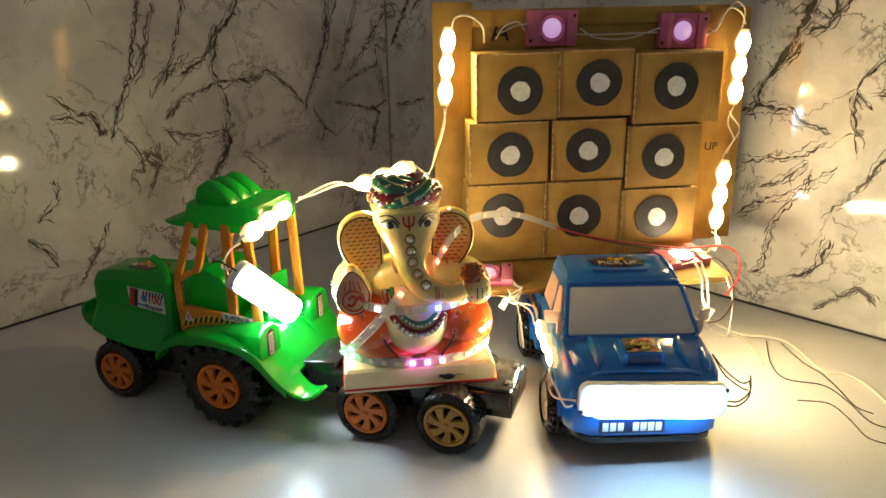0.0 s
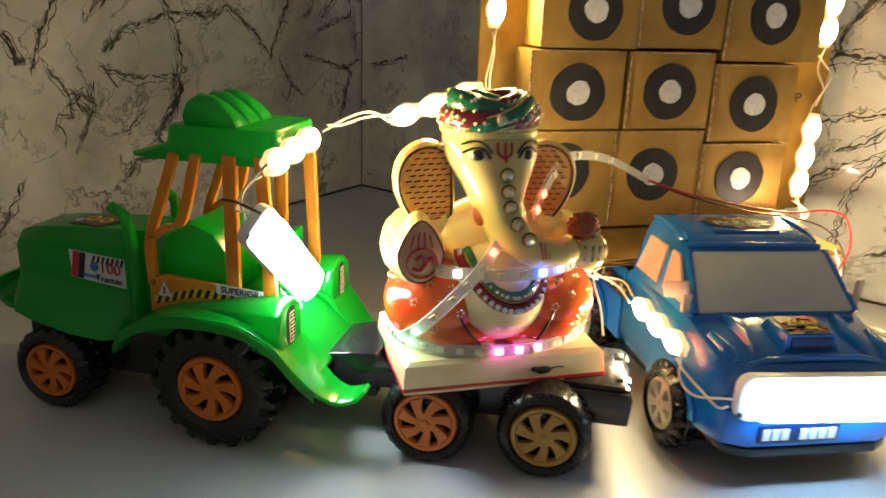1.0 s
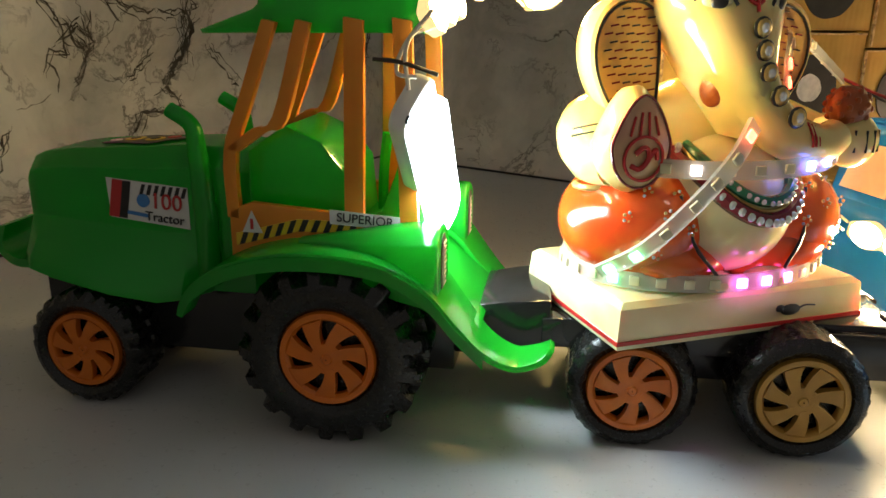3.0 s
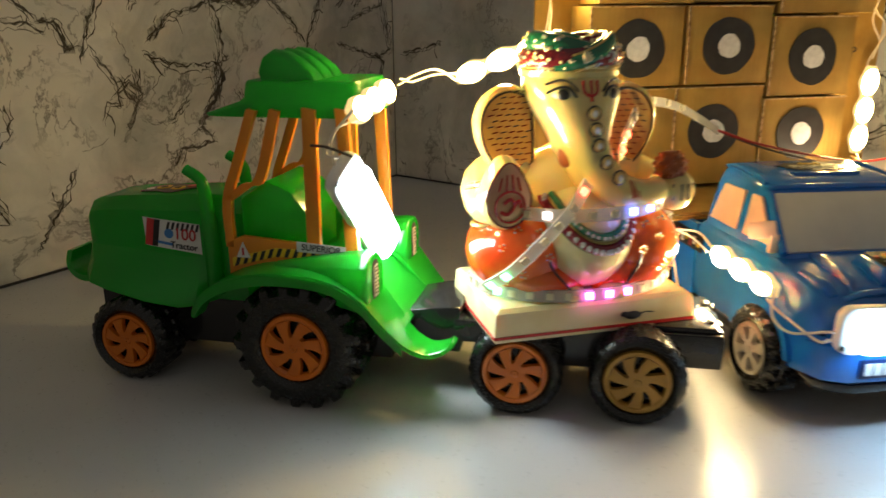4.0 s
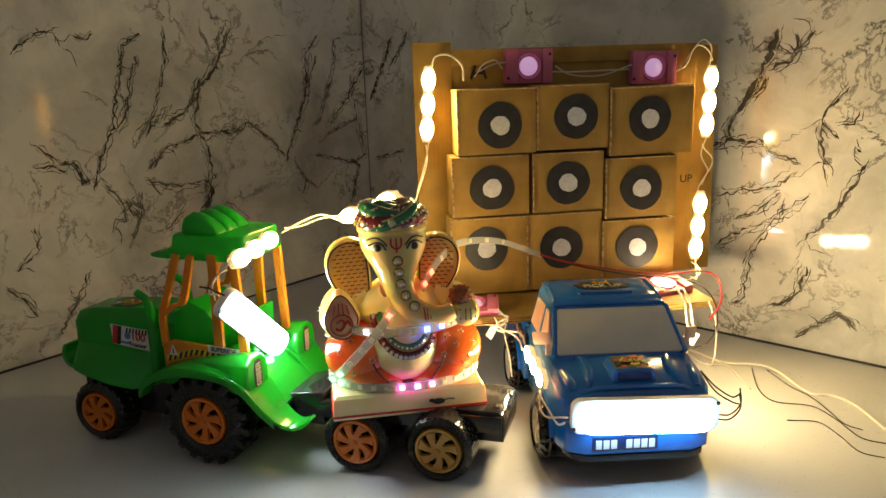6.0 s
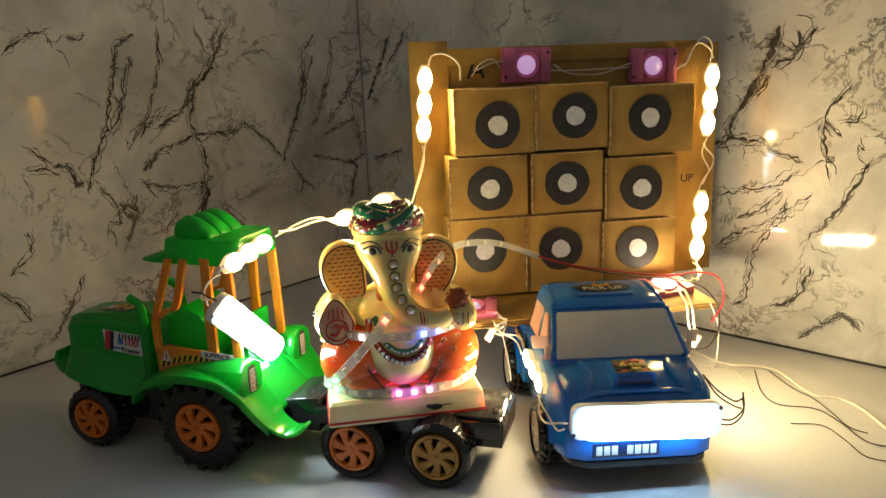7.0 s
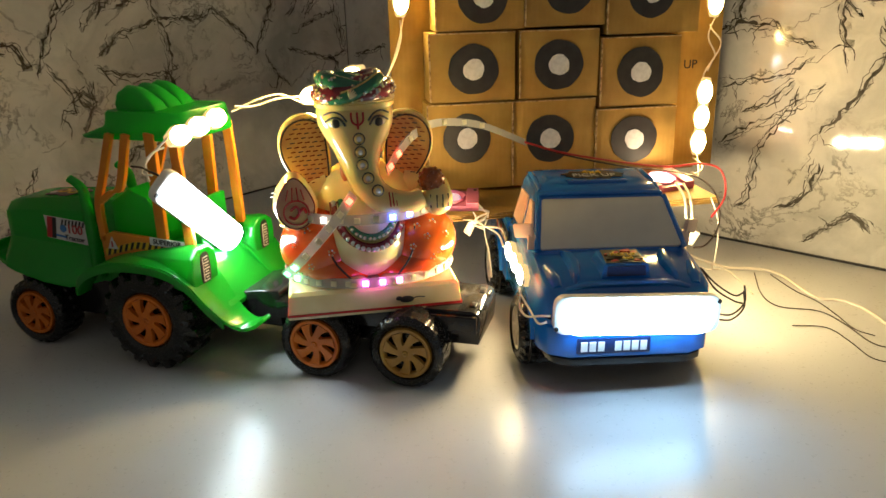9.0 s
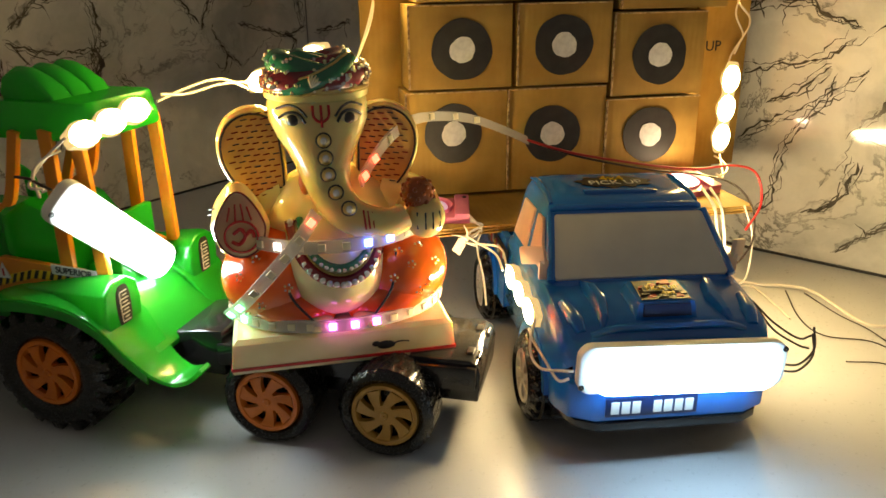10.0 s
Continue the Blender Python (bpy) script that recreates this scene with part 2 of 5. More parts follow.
def smooth_line(points, steps=6):
    """A Catmull-Rom line through the points."""
    ps = [Vector(p) for p in points]
    ps = [2 * ps[0] - ps[1]] + ps + [2 * ps[-1] - ps[-2]]
    out = []
    for a, b, c, d in zip(ps, ps[1:], ps[2:], ps[3:]):
        for k in range(steps):
            t = k / steps
            out.append(0.5 * ((2 * b) + (c - a) * t + (2 * a - 5 * b + 4 * c - d) * t * t + (3 * b - a - 3 * c + d) * t ** 3))
    return out + [ps[-2]]


def tube(bm, points, radius, sides=8, steps=6, slot=0):
    """A round tube; radius is a number or one for each point given."""
    line = smooth_line(points, steps)
    radii = [radius] * len(line) if not hasattr(radius, "__len__") else [float(np.interp(i / steps, range(len(radius)), radius)) for i in range(len(line))]
    rings, up = [], Vector((0, 0, 1))
    for i, p in enumerate(line):
        way = (line[min(i + 1, len(line) - 1)] - line[max(i - 1, 0)]).normalized()
        if i == 0 and abs(way.z) > 0.9:
            up = Vector((1, 0, 0))
        side = way.cross(up).normalized()
        up = side.cross(way).normalized()
        rings.append([p + (side * math.cos(a) + up * math.sin(a)) * radii[i] for a in (2 * math.pi * k / sides for k in range(sides))])
    return loft(bm, rings, slot=slot)


def ribbon(bm, points, widths, thick, slot=0, steps=5):
    """A flat band: widths are vectors across it at each point."""
    line, across = smooth_line(points, steps), smooth_line(widths, steps)
    rings = []
    for i, (p, w) in enumerate(zip(line, across)):
        way = line[min(i + 1, len(line) - 1)] - line[max(i - 1, 0)]
        out = way.cross(w).normalized() * thick / 2
        rings.append([p - w / 2 - out, p + w / 2 - out, p + w / 2 + out, p - w / 2 + out])
    return loft(bm, rings, slot=slot)


def lathe(bm, profile, sides=28, axis="Y", at=(0, 0, 0), slot=0):
    """Turns a profile of (radius, height) round an axis."""
    rings = []
    for k in range(sides):
        a = 2 * math.pi * k / sides
        ring = []
        for r, h in profile:
            c, s = r * math.cos(a), r * math.sin(a)
            ring.append(Vector((c, h, s)) + Vector(at) if axis == "Y" else Vector((c, s, h)) + Vector(at))
        rings.append(ring)
    return loft(bm, rings + [rings[0]], close=False, slot=slot)


def prism(bm, outline, y0, y1, slot=0):
    """An outline in x and z, with depth from y0 to y1."""
    return loft(bm, [[(x, y0, z) for x, z in outline], [(x, y1, z) for x, z in outline]], slot=slot)


def rounded(bm, offset=0.001, segments=2, angle=0.5):
    """Rounds the edges that are sharper than an angle."""
    bmesh.ops.remove_doubles(bm, verts=bm.verts, dist=1e-6)
    bmesh.ops.recalc_face_normals(bm, faces=bm.faces)
    edges = [e for e in bm.edges if len(e.link_faces) == 2 and e.calc_face_angle(0) > angle]
    bmesh.ops.bevel(bm, geom=edges, offset=offset, segments=segments, profile=0.6, affect="EDGES", clamp_overlap=True)
    return bm


def mesh_of(name, bm, materials, weld=True):
    if weld:
        bmesh.ops.remove_doubles(bm, verts=bm.verts, dist=1e-6)
    bmesh.ops.recalc_face_normals(bm, faces=bm.faces)
    me = bpy.data.meshes.new(name)
    bm.to_mesh(me)
    bm.free()
    for mat in materials if isinstance(materials, (list, tuple)) else [materials]:
        me.materials.append(mat)
    me.polygons.foreach_set("use_smooth", [True] * len(me.polygons))
    me.set_sharp_from_angle(angle=radians(38))
    return me


def part(name, bm, material, parent=None, label="", place=None):
    ob = new(name, mesh_of(name, bm, material))
    if parent:
        ob.parent = parent
    if place is not None:
        ob.matrix_basis = place
    return tagged(ob, label)


def thing(name, at, label, category, group=""):
    ob = new(name)
    ob.empty_display_size = 0.01
    ob.matrix_basis = at
    return tagged(ob, label, category, group)


def lettering(name, text, size, material, parent, place, depth=0.0002, label=""):
    cu = bpy.data.curves.new(name, "FONT")
    cu.body, cu.size, cu.extrude, cu.align_x, cu.align_y = text, size, depth, "CENTER", "CENTER"
    tmp = new(name, cu)
    me = bpy.data.meshes.new_from_object(tmp.evaluated_get(bpy.context.evaluated_depsgraph_get()))
    bpy.data.objects.remove(tmp)
    bpy.data.curves.remove(cu)
    me.materials.clear()
    me.materials.append(material)
    ob = new(name, me)
    ob.parent = parent
    ob.matrix_basis = place
    return tagged(ob, label)


# ---- the setting: a pale table top in a corner of marble-pattern walls ----
def slab(name, size, place, material, label):
    ob = new(name, mesh_of(name, box(bmesh.new(), size, (0, 0, 0)), material))
    ob.matrix_basis = place
    return tagged(ob, label, kind="structure")


CORNER = Vector((-0.0544, 1.0133, 0))
LEFT_WAY = Vector((-0.6445, -0.7646, 0))
RIGHT_WAY = Vector((0.7075, -0.7068, 0))
slab("floor", (3.4, 3.4, 0.03), pose(0, -0.2, -0.020), TABLE, "pale grey glossy laminate surface with soft reflections")


def wall(name, way, outward, label):
    """A wall of 2.2 m from the corner, 1.6 m high and 20 mm thick behind its face."""
    angle = math.degrees(math.atan2(way.y, way.x))
    mid = CORNER + way * 1.1 + outward * 0.01
    return slab(name, (2.2, 0.02, 1.62), pose(mid.x, mid.y, 0.8, 0, 0, angle), MARBLE, label)


LEFT_OUT = Vector((-0.7646, 0.6445, 0))
RIGHT_OUT = Vector((0.7068, 0.7075, 0))
left_wall = wall("wall_left", LEFT_WAY, LEFT_OUT, "white marble-pattern wall with branching black veins")
right_wall = wall("wall_right", RIGHT_WAY, RIGHT_OUT, "white marble-pattern wall with branching black veins")
# the dark joint between table and wall
for way, out, name in ((LEFT_WAY, LEFT_OUT, "trim_left"), (RIGHT_WAY, RIGHT_OUT, "trim_right")):
    mid = CORNER + way * 1.1 - out * 0.0008
    slab(name, (2.2, 0.0016, 0.0016), pose(mid.x, mid.y, -0.0042, 0, 0, math.degrees(math.atan2(way.y, way.x))), INK, "dark joint line along the foot of the wall")

slab("trim_corner", (0.0010, 0.0010, 1.6), pose(CORNER.x, CORNER.y - 0.0018, 0.796), JOINT, "dark joint line in the corner of the walls")


# veins of the marble pattern: jagged tapering strokes (distance from the corner, height) with twigs
VEIN_COUNT = [0]


def vein(on, weight, *stops):
    VEIN_COUNT[0] += 1
    rng = random.Random(VEIN_COUNT[0])
    side = 1 if on is left_wall else -1
    bm, stain = bmesh.new(), bmesh.new()

    def stroke(points, wide, bm=bm, face=0.0102 * side):
        line = [(points[0][0], points[0][1])]
        for (a, b), (c, d) in zip(points, points[1:]):
            long = math.hypot(c - a, d - b)
            n = max(3, int(long / 0.0032))
            for k in range(1, n + 1):
                jit = min(0.0019, long * 0.09)
                line.append((a + (c - a) * k / n + rng.uniform(-jit, jit), b + (d - b) * k / n + rng.uniform(-jit, jit)))
        rows = []
        for i, (x, z) in enumerate(line):
            e, f = line[max(i - 1, 0)], line[min(i + 1, len(line) - 1)]
            way = Vector((f[0] - e[0], f[1] - e[1]))
            way = way.normalized() if way.length > 1e-6 else Vector((0, 1))
            w = wide * rng.choice((0.2, 0.35, 0.5, 0.65, 0.8, 1.15)) * (0.25 if i in (0, len(line) - 1) else 1) / 2
            rows.append((bm.verts.new((x - 1.1 - way.y * w, face, z - 0.8 + way.x * w)), bm.verts.new((x - 1.1 + way.y * w, face, z - 0.8 - way.x * w))))
        for (a, b), (c, d) in zip(rows, rows[1:]):
            bm.faces.new((a, b, d, c))
        return line

    main = stroke(stops, 0.00092 * weight)
    stroke(stops, 0.0042 * weight ** 0.7, stain, 0.01008 * side)
    for strand in range(min(weight, 3) - (weight < 2)):
        dx, dz = rng.uniform(-0.004, 0.004), rng.uniform(-0.004, 0.004)
        stroke([(x + dx + rng.uniform(-0.003, 0.003), z + dz + rng.uniform(-0.003, 0.003)) for x, z in stops], 0.0010)
    if weight > 1:
        for _ in range(weight - 1):
            x, z = rng.choice(main)
            a = rng.uniform(0, 6.28)
            r = rng.uniform(0.008, 0.022)
            stroke([(x, z), (x + r * 0.5 * math.cos(a), z + r * 0.5 * math.sin(a)), (x + r * math.cos(a + 0.5), z + r * math.sin(a + 0.5))], 0.0011)
    part("vein_stain", stain, VEIN_STAIN, on)
    return part("vein", bm, VEIN_DARK if weight > 1 else VEIN_GREY, on)


vein(left_wall, 3, (0.302, 0.281), (0.321, 0.271), (0.330, 0.236), (0.341, 0.196), (0.357, 0.166), (0.366, 0.142))
vein(left_wall, 2, (0.307, 0.261), (0.318, 0.240), (0.327, 0.202), (0.338, 0.193))
vein(left_wall, 2, (0.332, 0.231), (0.323, 0.215), (0.330, 0.200))
vein(left_wall, 2, (0.277, 0.286), (0.277, 0.255), (0.295, 0.208), (0.317, 0.181), (0.322, 0.174))
vein(left_wall, 2, (0.277, 0.213), (0.302, 0.193), (0.308, 0.185))
vein(left_wall, 1, (0.275, 0.204), (0.287, 0.186), (0.300, 0.179))
vein(left_wall, 4, (0.199, 0.288), (0.220, 0.249), (0.242, 0.230), (0.252, 0.195), (0.241, 0.168), (0.235, 0.135))
vein(left_wall, 3, (0.241, 0.238), (0.260, 0.206), (0.288, 0.194))
vein(left_wall, 3, (0.249, 0.183), (0.266, 0.176), (0.289, 0.171), (0.309, 0.153))
vein(left_wall, 1, (0.237, 0.194), (0.216, 0.201), (0.225, 0.232))
vein(left_wall, 3, (0.249, 0.183), (0.197, 0.180), (0.185, 0.189), (0.153, 0.166), (0.139, 0.146))
vein(left_wall, 2, (0.314, 0.143), (0.285, 0.133), (0.249, 0.131), (0.231, 0.138))
vein(left_wall, 3, (0.249, 0.131), (0.246, 0.113), (0.249, 0.105))
vein(left_wall, 2, (0.415, 0.187), (0.394, 0.168), (0.382, 0.167), (0.372, 0.148))
vein(left_wall, 2, (0.418, 0.168), (0.404, 0.167), (0.388, 0.160))
vein(left_wall, 2, (0.382, 0.169), (0.377, 0.147), (0.369, 0.150))
vein(left_wall, 2, (0.422, 0.263), (0.409, 0.275), (0.382, 0.284))
vein(left_wall, 2, (0.383, 0.279), (0.379, 0.269))
vein(left_wall, 2, (0.369, 0.280), (0.362, 0.276), (0.348, 0.282))
vein(left_wall, 1, (0.339, 0.167), (0.325, 0.131), (0.326, 0.106))
vein(left_wall, 1, (0.291, 0.134), (0.325, 0.106), (0.340, 0.078))
vein(left_wall, 3, (0.342, 0.128), (0.325, 0.106))
vein(left_wall, 2, (0.358, 0.151), (0.340, 0.122), (0.339, 0.108), (0.350, 0.110), (0.355, 0.098))
vein(left_wall, 1, (0.367, 0.230), (0.352, 0.224), (0.342, 0.216))
vein(left_wall, 3, (0.076, 0.281), (0.095, 0.262), (0.100, 0.216), (0.121, 0.173), (0.137, 0.142))
vein(left_wall, 2, (0.080, 0.259), (0.091, 0.234), (0.099, 0.203))
vein(left_wall, 2, (0.049, 0.278), (0.050, 0.246), (0.079, 0.186), (0.088, 0.178))
vein(left_wall, 3, (0.002, 0.245), (0.035, 0.206), (0.066, 0.178))
vein(left_wall, 2, (0.025, 0.236), (0.018, 0.181), (0.006, 0.138))
vein(left_wall, 2, (0.018, 0.181), (0.047, 0.173), (0.072, 0.165))
vein(left_wall, 2, (0.092, 0.144), (0.032, 0.129), (0.001, 0.134))
vein(left_wall, 3, (0.032, 0.129), (0.018, 0.122), (0.031, 0.088), (0.037, 0.078))
vein(left_wall, 2, (0.123, 0.137), (0.108, 0.116), (0.091, 0.103))
vein(left_wall, 1, (0.091, 0.103), (0.067, 0.121), (0.046, 0.132))
vein(left_wall, 2, (0.108, 0.116), (0.114, 0.100))
vein(left_wall, 1, (0.163, 0.248), (0.180, 0.260), (0.155, 0.277), (0.123, 0.283))
vein(left_wall, 2, (0.445, 0.080), (0.423, 0.095), (0.424, 0.115))
vein(left_wall, 1, (0.375, 0.077), (0.352, 0.083))
vein(left_wall, 2, (0.456, 0.067), (0.444, 0.054), (0.433, 0.036))
vein(left_wall, 2, (0.420, 0.010), (0.396, 0.042), (0.382, 0.065))
vein(right_wall, 5, (0.051, 0.276), (0.039, 0.251), (0.010, 0.204))
vein(right_wall, 3, (0.080, 0.284), (0.072, 0.269), (0.049, 0.247))
vein(right_wall, 2, (0.014, 0.131), (0.041, 0.136), (0.067, 0.144))
vein(right_wall, 6, (0.509, 0.262), (0.505, 0.245), (0.492, 0.215), (0.477, 0.192))
vein(right_wall, 3, (0.478, 0.193), (0.473, 0.180), (0.475, 0.173))
vein(right_wall, 3, (0.523, 0.257), (0.527, 0.244), (0.521, 0.236), (0.504, 0.230))
vein(right_wall, 3, (0.538, 0.259), (0.530, 0.249), (0.523, 0.243))
vein(right_wall, 3, (0.502, 0.224), (0.498, 0.215), (0.492, 0.208))
vein(right_wall, 3, (0.459, 0.165), (0.473, 0.171), (0.502, 0.171), (0.509, 0.163), (0.534, 0.155))
vein(right_wall, 1, (0.509, 0.165), (0.536, 0.182), (0.548, 0.191))
vein(right_wall, 2, (0.548, 0.191), (0.555, 0.202), (0.565, 0.215))
vein(right_wall, 2, (0.548, 0.191), (0.547, 0.178), (0.559, 0.145))
vein(right_wall, 2, (0.548, 0.191), (0.555, 0.180), (0.561, 0.176))
vein(right_wall, 2, (0.575, 0.198), (0.571, 0.187), (0.559, 0.185))
vein(right_wall, 1, (0.534, 0.212), (0.545, 0.227), (0.556, 0.237), (0.575, 0.242))
vein(right_wall, 2, (0.464, 0.121), (0.496, 0.130), (0.510, 0.132), (0.531, 0.146))
vein(right_wall, 2, (0.483, 0.103), (0.497, 0.110), (0.521, 0.129))
vein(right_wall, 2, (0.465, 0.076), (0.479, 0.088), (0.516, 0.107), (0.541, 0.128))
vein(right_wall, 2, (0.524, 0.120), (0.519, 0.105), (0.500, 0.078), (0.493, 0.031), (0.486, 0.025))
vein(right_wall, 3, (0.583, 0.156), (0.572, 0.131), (0.560, 0.112), (0.542, 0.093))
vein(right_wall, 1, (0.542, 0.093), (0.537, 0.071), (0.523, 0.049))
vein(right_wall, 3, (0.545, 0.069), (0.540, 0.045), (0.531, 0.035), (0.518, 0.030))
vein(right_wall, 3, (0.541, 0.005), (0.551, 0.015), (0.572, 0.032), (0.580, 0.029), (0.587, 0.020))
vein(right_wall, 1, (0.477, 0.125), (0.475, 0.105), (0.469, 0.089))
vein(right_wall, 1, (0.472, 0.124), (0.480, 0.105))
vein(right_wall, 2, (0.574, 0.170), (0.579, 0.165))
vein(left_wall, 4, (0.243, 0.142), (0.240, 0.121), (0.254, 0.099), (0.267, 0.083))
vein(left_wall, 3, (0.267, 0.083), (0.254, 0.069), (0.288, 0.066), (0.296, 0.054))
vein(left_wall, 3, (0.264, 0.092), (0.249, 0.102), (0.240, 0.128))
vein(left_wall, 2, (0.228, 0.110), (0.214, 0.094), (0.198, 0.077))
vein(left_wall, 2, (0.323, 0.132), (0.321, 0.113), (0.335, 0.088))
vein(left_wall, 2, (0.344, 0.113), (0.329, 0.122), (0.317, 0.113))
vein(left_wall, 2, (0.309, 0.139), (0.299, 0.126))
vein(left_wall, 2, (0.299, 0.089), (0.276, 0.106))


# ---- wheels ----
def wheel(name, parent, at, radius, width, rim_share, rim_material, lugs=18, slots=7, lug=0.0026, twist=0.32, outer=1, fat=1.0):
    """A rubber tyre with lugs and a fan-spoked rim; its outer face lies at y = 0 on the side given by outer."""
    hub = new(name)
    hub.empty_display_size = 0.005
    hub.parent = parent
    hub.matrix_basis = pose(*at, 0, 0, 0 if outer > 0 else 180)
    r, w, q = radius - lug, width, radius * rim_share
    profile = [(q * 0.3, -0.0045, 0), (q * 0.98, -0.0045, 0), (q * 1.0, -0.0012, 0), (q * 1.06, 0.0, 0), (q + (r - q) * 0.45, 0.0014, 0), (r * 0.92, 0.0006, 0), (r * 0.965, -0.0012, 0.8), (r, -w * 0.10, 1), (r, -w * 0.30, 1), (r, -w * 0.48, 1), (r, -w * 0.52, 1),
               (r, -w * 0.70, 1), (r, -w * 0.90, 1), (r * 0.955, -w + 0.0010, 0.8), (r * 0.90, -w + 0.0006, 0), (q, -w, 0), (q * 0.3, -w + 0.002, 0)]
    steps = max(lugs, 6) * 10
    rings = []
    for k in range(steps):
        a = 2 * math.pi * k / steps
        ring = []
        for rad, y, share in profile:
            half = 0.5 if y < -w * 0.5 else 0.0
            phase = (k / steps * lugs + half + 0.35 * abs(y + w * 0.5) / (w * 0.5)) % 1.0 if lugs else 1.0
            up = lug * share if phase < 0.48 else 0.0
            ring.append(((rad + up) * math.cos(a), y, (rad + up) * math.sin(a)))
        rings.append(ring)
    bm = loft(bmesh.new(), rings + [rings[0]], close=False)
    part("tyre", bm, RUBBER, hub, "black rubber tyre with raised lugs")
    bm = bmesh.new()
    lathe(bm, [(q * 0.80, -0.0030), (q * 0.80, -0.0008), (q * 0.86, 0.0004), (q * 0.97, 0.0004), (q, -0.0008), (q, -0.0030)], 40)
    lathe(bm, [(0.0002, 0.0008), (q * 0.09, 0.0008), (q * 0.12, 0.0002), (q * 0.33, 0.0002), (q * 0.35, -0.003)], 24)
    for k in range(slots):
        rings = []
        for s in range(6):
            t = s / 5
            rad = q * (0.24 + 0.60 * t)
            a = 2 * math.pi * k / slots + twist * t
            half = math.pi / slots * fat * (0.80 - 0.10 * math.sin(math.pi * t) - 0.22 * t)
            rings.append([(rad * math.cos(a - half), -0.0026, rad * math.sin(a - half)), (rad * math.cos(a + half), -0.0026, rad * math.sin(a + half)),
                          (rad * math.cos(a + half), 0.0003, rad * math.sin(a + half)), (rad * math.cos(a - half), 0.0003, rad * math.sin(a - half))])
        loft(bm, rings)
    part("rim", bm, rim_material, hub)
    return hub


# ---- the toy tractor: x ahead, y to its left (towards the camera), origin on the ground below the left rear hub ----
TRACTOR = pose(-0.132, 0.474, 0, 0, 0, 160)
tractor = thing("toy_tractor", TRACTOR, "green and orange plastic toy tractor hitched to a black trailer", "toy tractor")
MID = -0.045


def hood():
    bm = bmesh.new()
    rows = []
    for x, half, low, top, flare in ((0.034, 0.0185, 0.036, 0.087, 0.0), (0.050, 0.0185, 0.036, 0.088, 0.0), (0.058, 0.0185, 0.0350, 0.0880, 0.009), (0.066, 0.0185, 0.0345, 0.0875, 0.012),
                                     (0.082, 0.0185, 0.0375, 0.0865, 0.015), (0.104, 0.0185, 0.0420, 0.0850, 0.014), (0.114, 0.0182, 0.0440, 0.0835, 0.012), (0.1185, 0.0174, 0.0450, 0.0815, 0.008), (0.1205, 0.0160, 0.0460, 0.0780, 0.004)):
        h = top - low
        rows.append([(x, MID + s * hw, low + h * z) for s, hw, z in
                     ((1, half + flare, 0.0), (1, half + flare * 0.9, 0.10), (1, half + flare * 0.45, 0.26), (1, half, 0.42), (1, half, 0.86), (1, half * 0.72, 1.0),
                      (-1, half * 0.72, 1.0), (-1, half, 0.86), (-1, half, 0.42), (-1, half + flare * 0.45, 0.26), (-1, half + flare * 0.9, 0.10), (-1, half + flare, 0.0))])
    return rounded(loft(bm, rows), 0.0018, 2, 0.45)


part("hood", hood(), GREEN, tractor, "green glossy engine hood flaring over the front wheels")
part("chassis", rounded(box(box(bmesh.new(), (0.155, 0.034, 0.026), (0.040, MID, 0.025)), (0.014, 0.045, 0.010), (0.094, MID, 0.0165)), 0.001), BLACK, tractor, "black plastic chassis")
# the curled bumper at the nose
part("nose_bumper", ribbon(bmesh.new(), [(0.112, MID, 0.0445), (0.124, MID, 0.0425), (0.133, MID, 0.0432), (0.1385, MID, 0.0470), (0.1395, MID, 0.0530)],
                           [(0, 0.046, 0), (0, 0.042, 0), (0, 0.034, 0), (0, 0.027, 0), (0, 0.020, 0)], 0.0032), GREEN, tractor)
for y in (MID + 0.0205, MID - 0.0205):
    part("exhaust_pipe", tube(bmesh.new(), [(0.050, y, 0.040), (0.050, y, 0.064), (0.0515, y, 0.088), (0.053, y, 0.096), (0.0605, y, 0.101)], [0.0042, 0.004, 0.0032, 0.0028, 0.0026], 10), GREEN, tractor)


# cab: side panels, posts, dashboard and seat
for side in (1, -1):
    y = MID + side * 0.026
    bm = prism(bmesh.new(), [(0.038, 0.050), (0.038, 0.069), (0.030, 0.072), (-0.012, 0.069), (-0.033, 0.062), (-0.033, 0.046)], y - 0.0015, y + 0.0015)
    part("side_panel", rounded(bm, 0.0006), ORANGE, tractor, "orange cab side panel")
    for line, wide in (([(0.0365, 0.066), (0.0365, 0.088), (0.030, 0.106), (0.021, 0.130)], 0.0046), ([(0.036, 0.089), (0.026, 0.096), (0.019, 0.100), (0.010, 0.130)], 0.0048),
                       ([(-0.005, 0.066), (-0.0055, 0.098), (-0.006, 0.131)], 0.0065), ([(-0.0235, 0.058), (-0.0225, 0.095), (-0.021, 0.131)], 0.0060)):
        post = ribbon(bmesh.new(), [(x, y, z) for x, z in line], [(wide, 0, 0.001)] * len(line), 0.003, steps=4)
        part("cab_post", rounded(post, 0.0005), ORANGE, tractor)
part("dashboard", rounded(prism(bmesh.new(), [(0.034, 0.060), (0.034, 0.088), (0.020, 0.097), (0.008, 0.092), (0.000, 0.082), (-0.002, 0.060)], MID - 0.020, MID + 0.020), 0.002), GREEN, tractor)
part("seat", rounded(prism(bmesh.new(), [(-0.006, 0.055), (-0.004, 0.066), (-0.011, 0.068), (-0.019, 0.090), (-0.0225, 0.090), (-0.0225, 0.055)], MID - 0.014, MID + 0.014), 0.0012), GREEN, tractor)
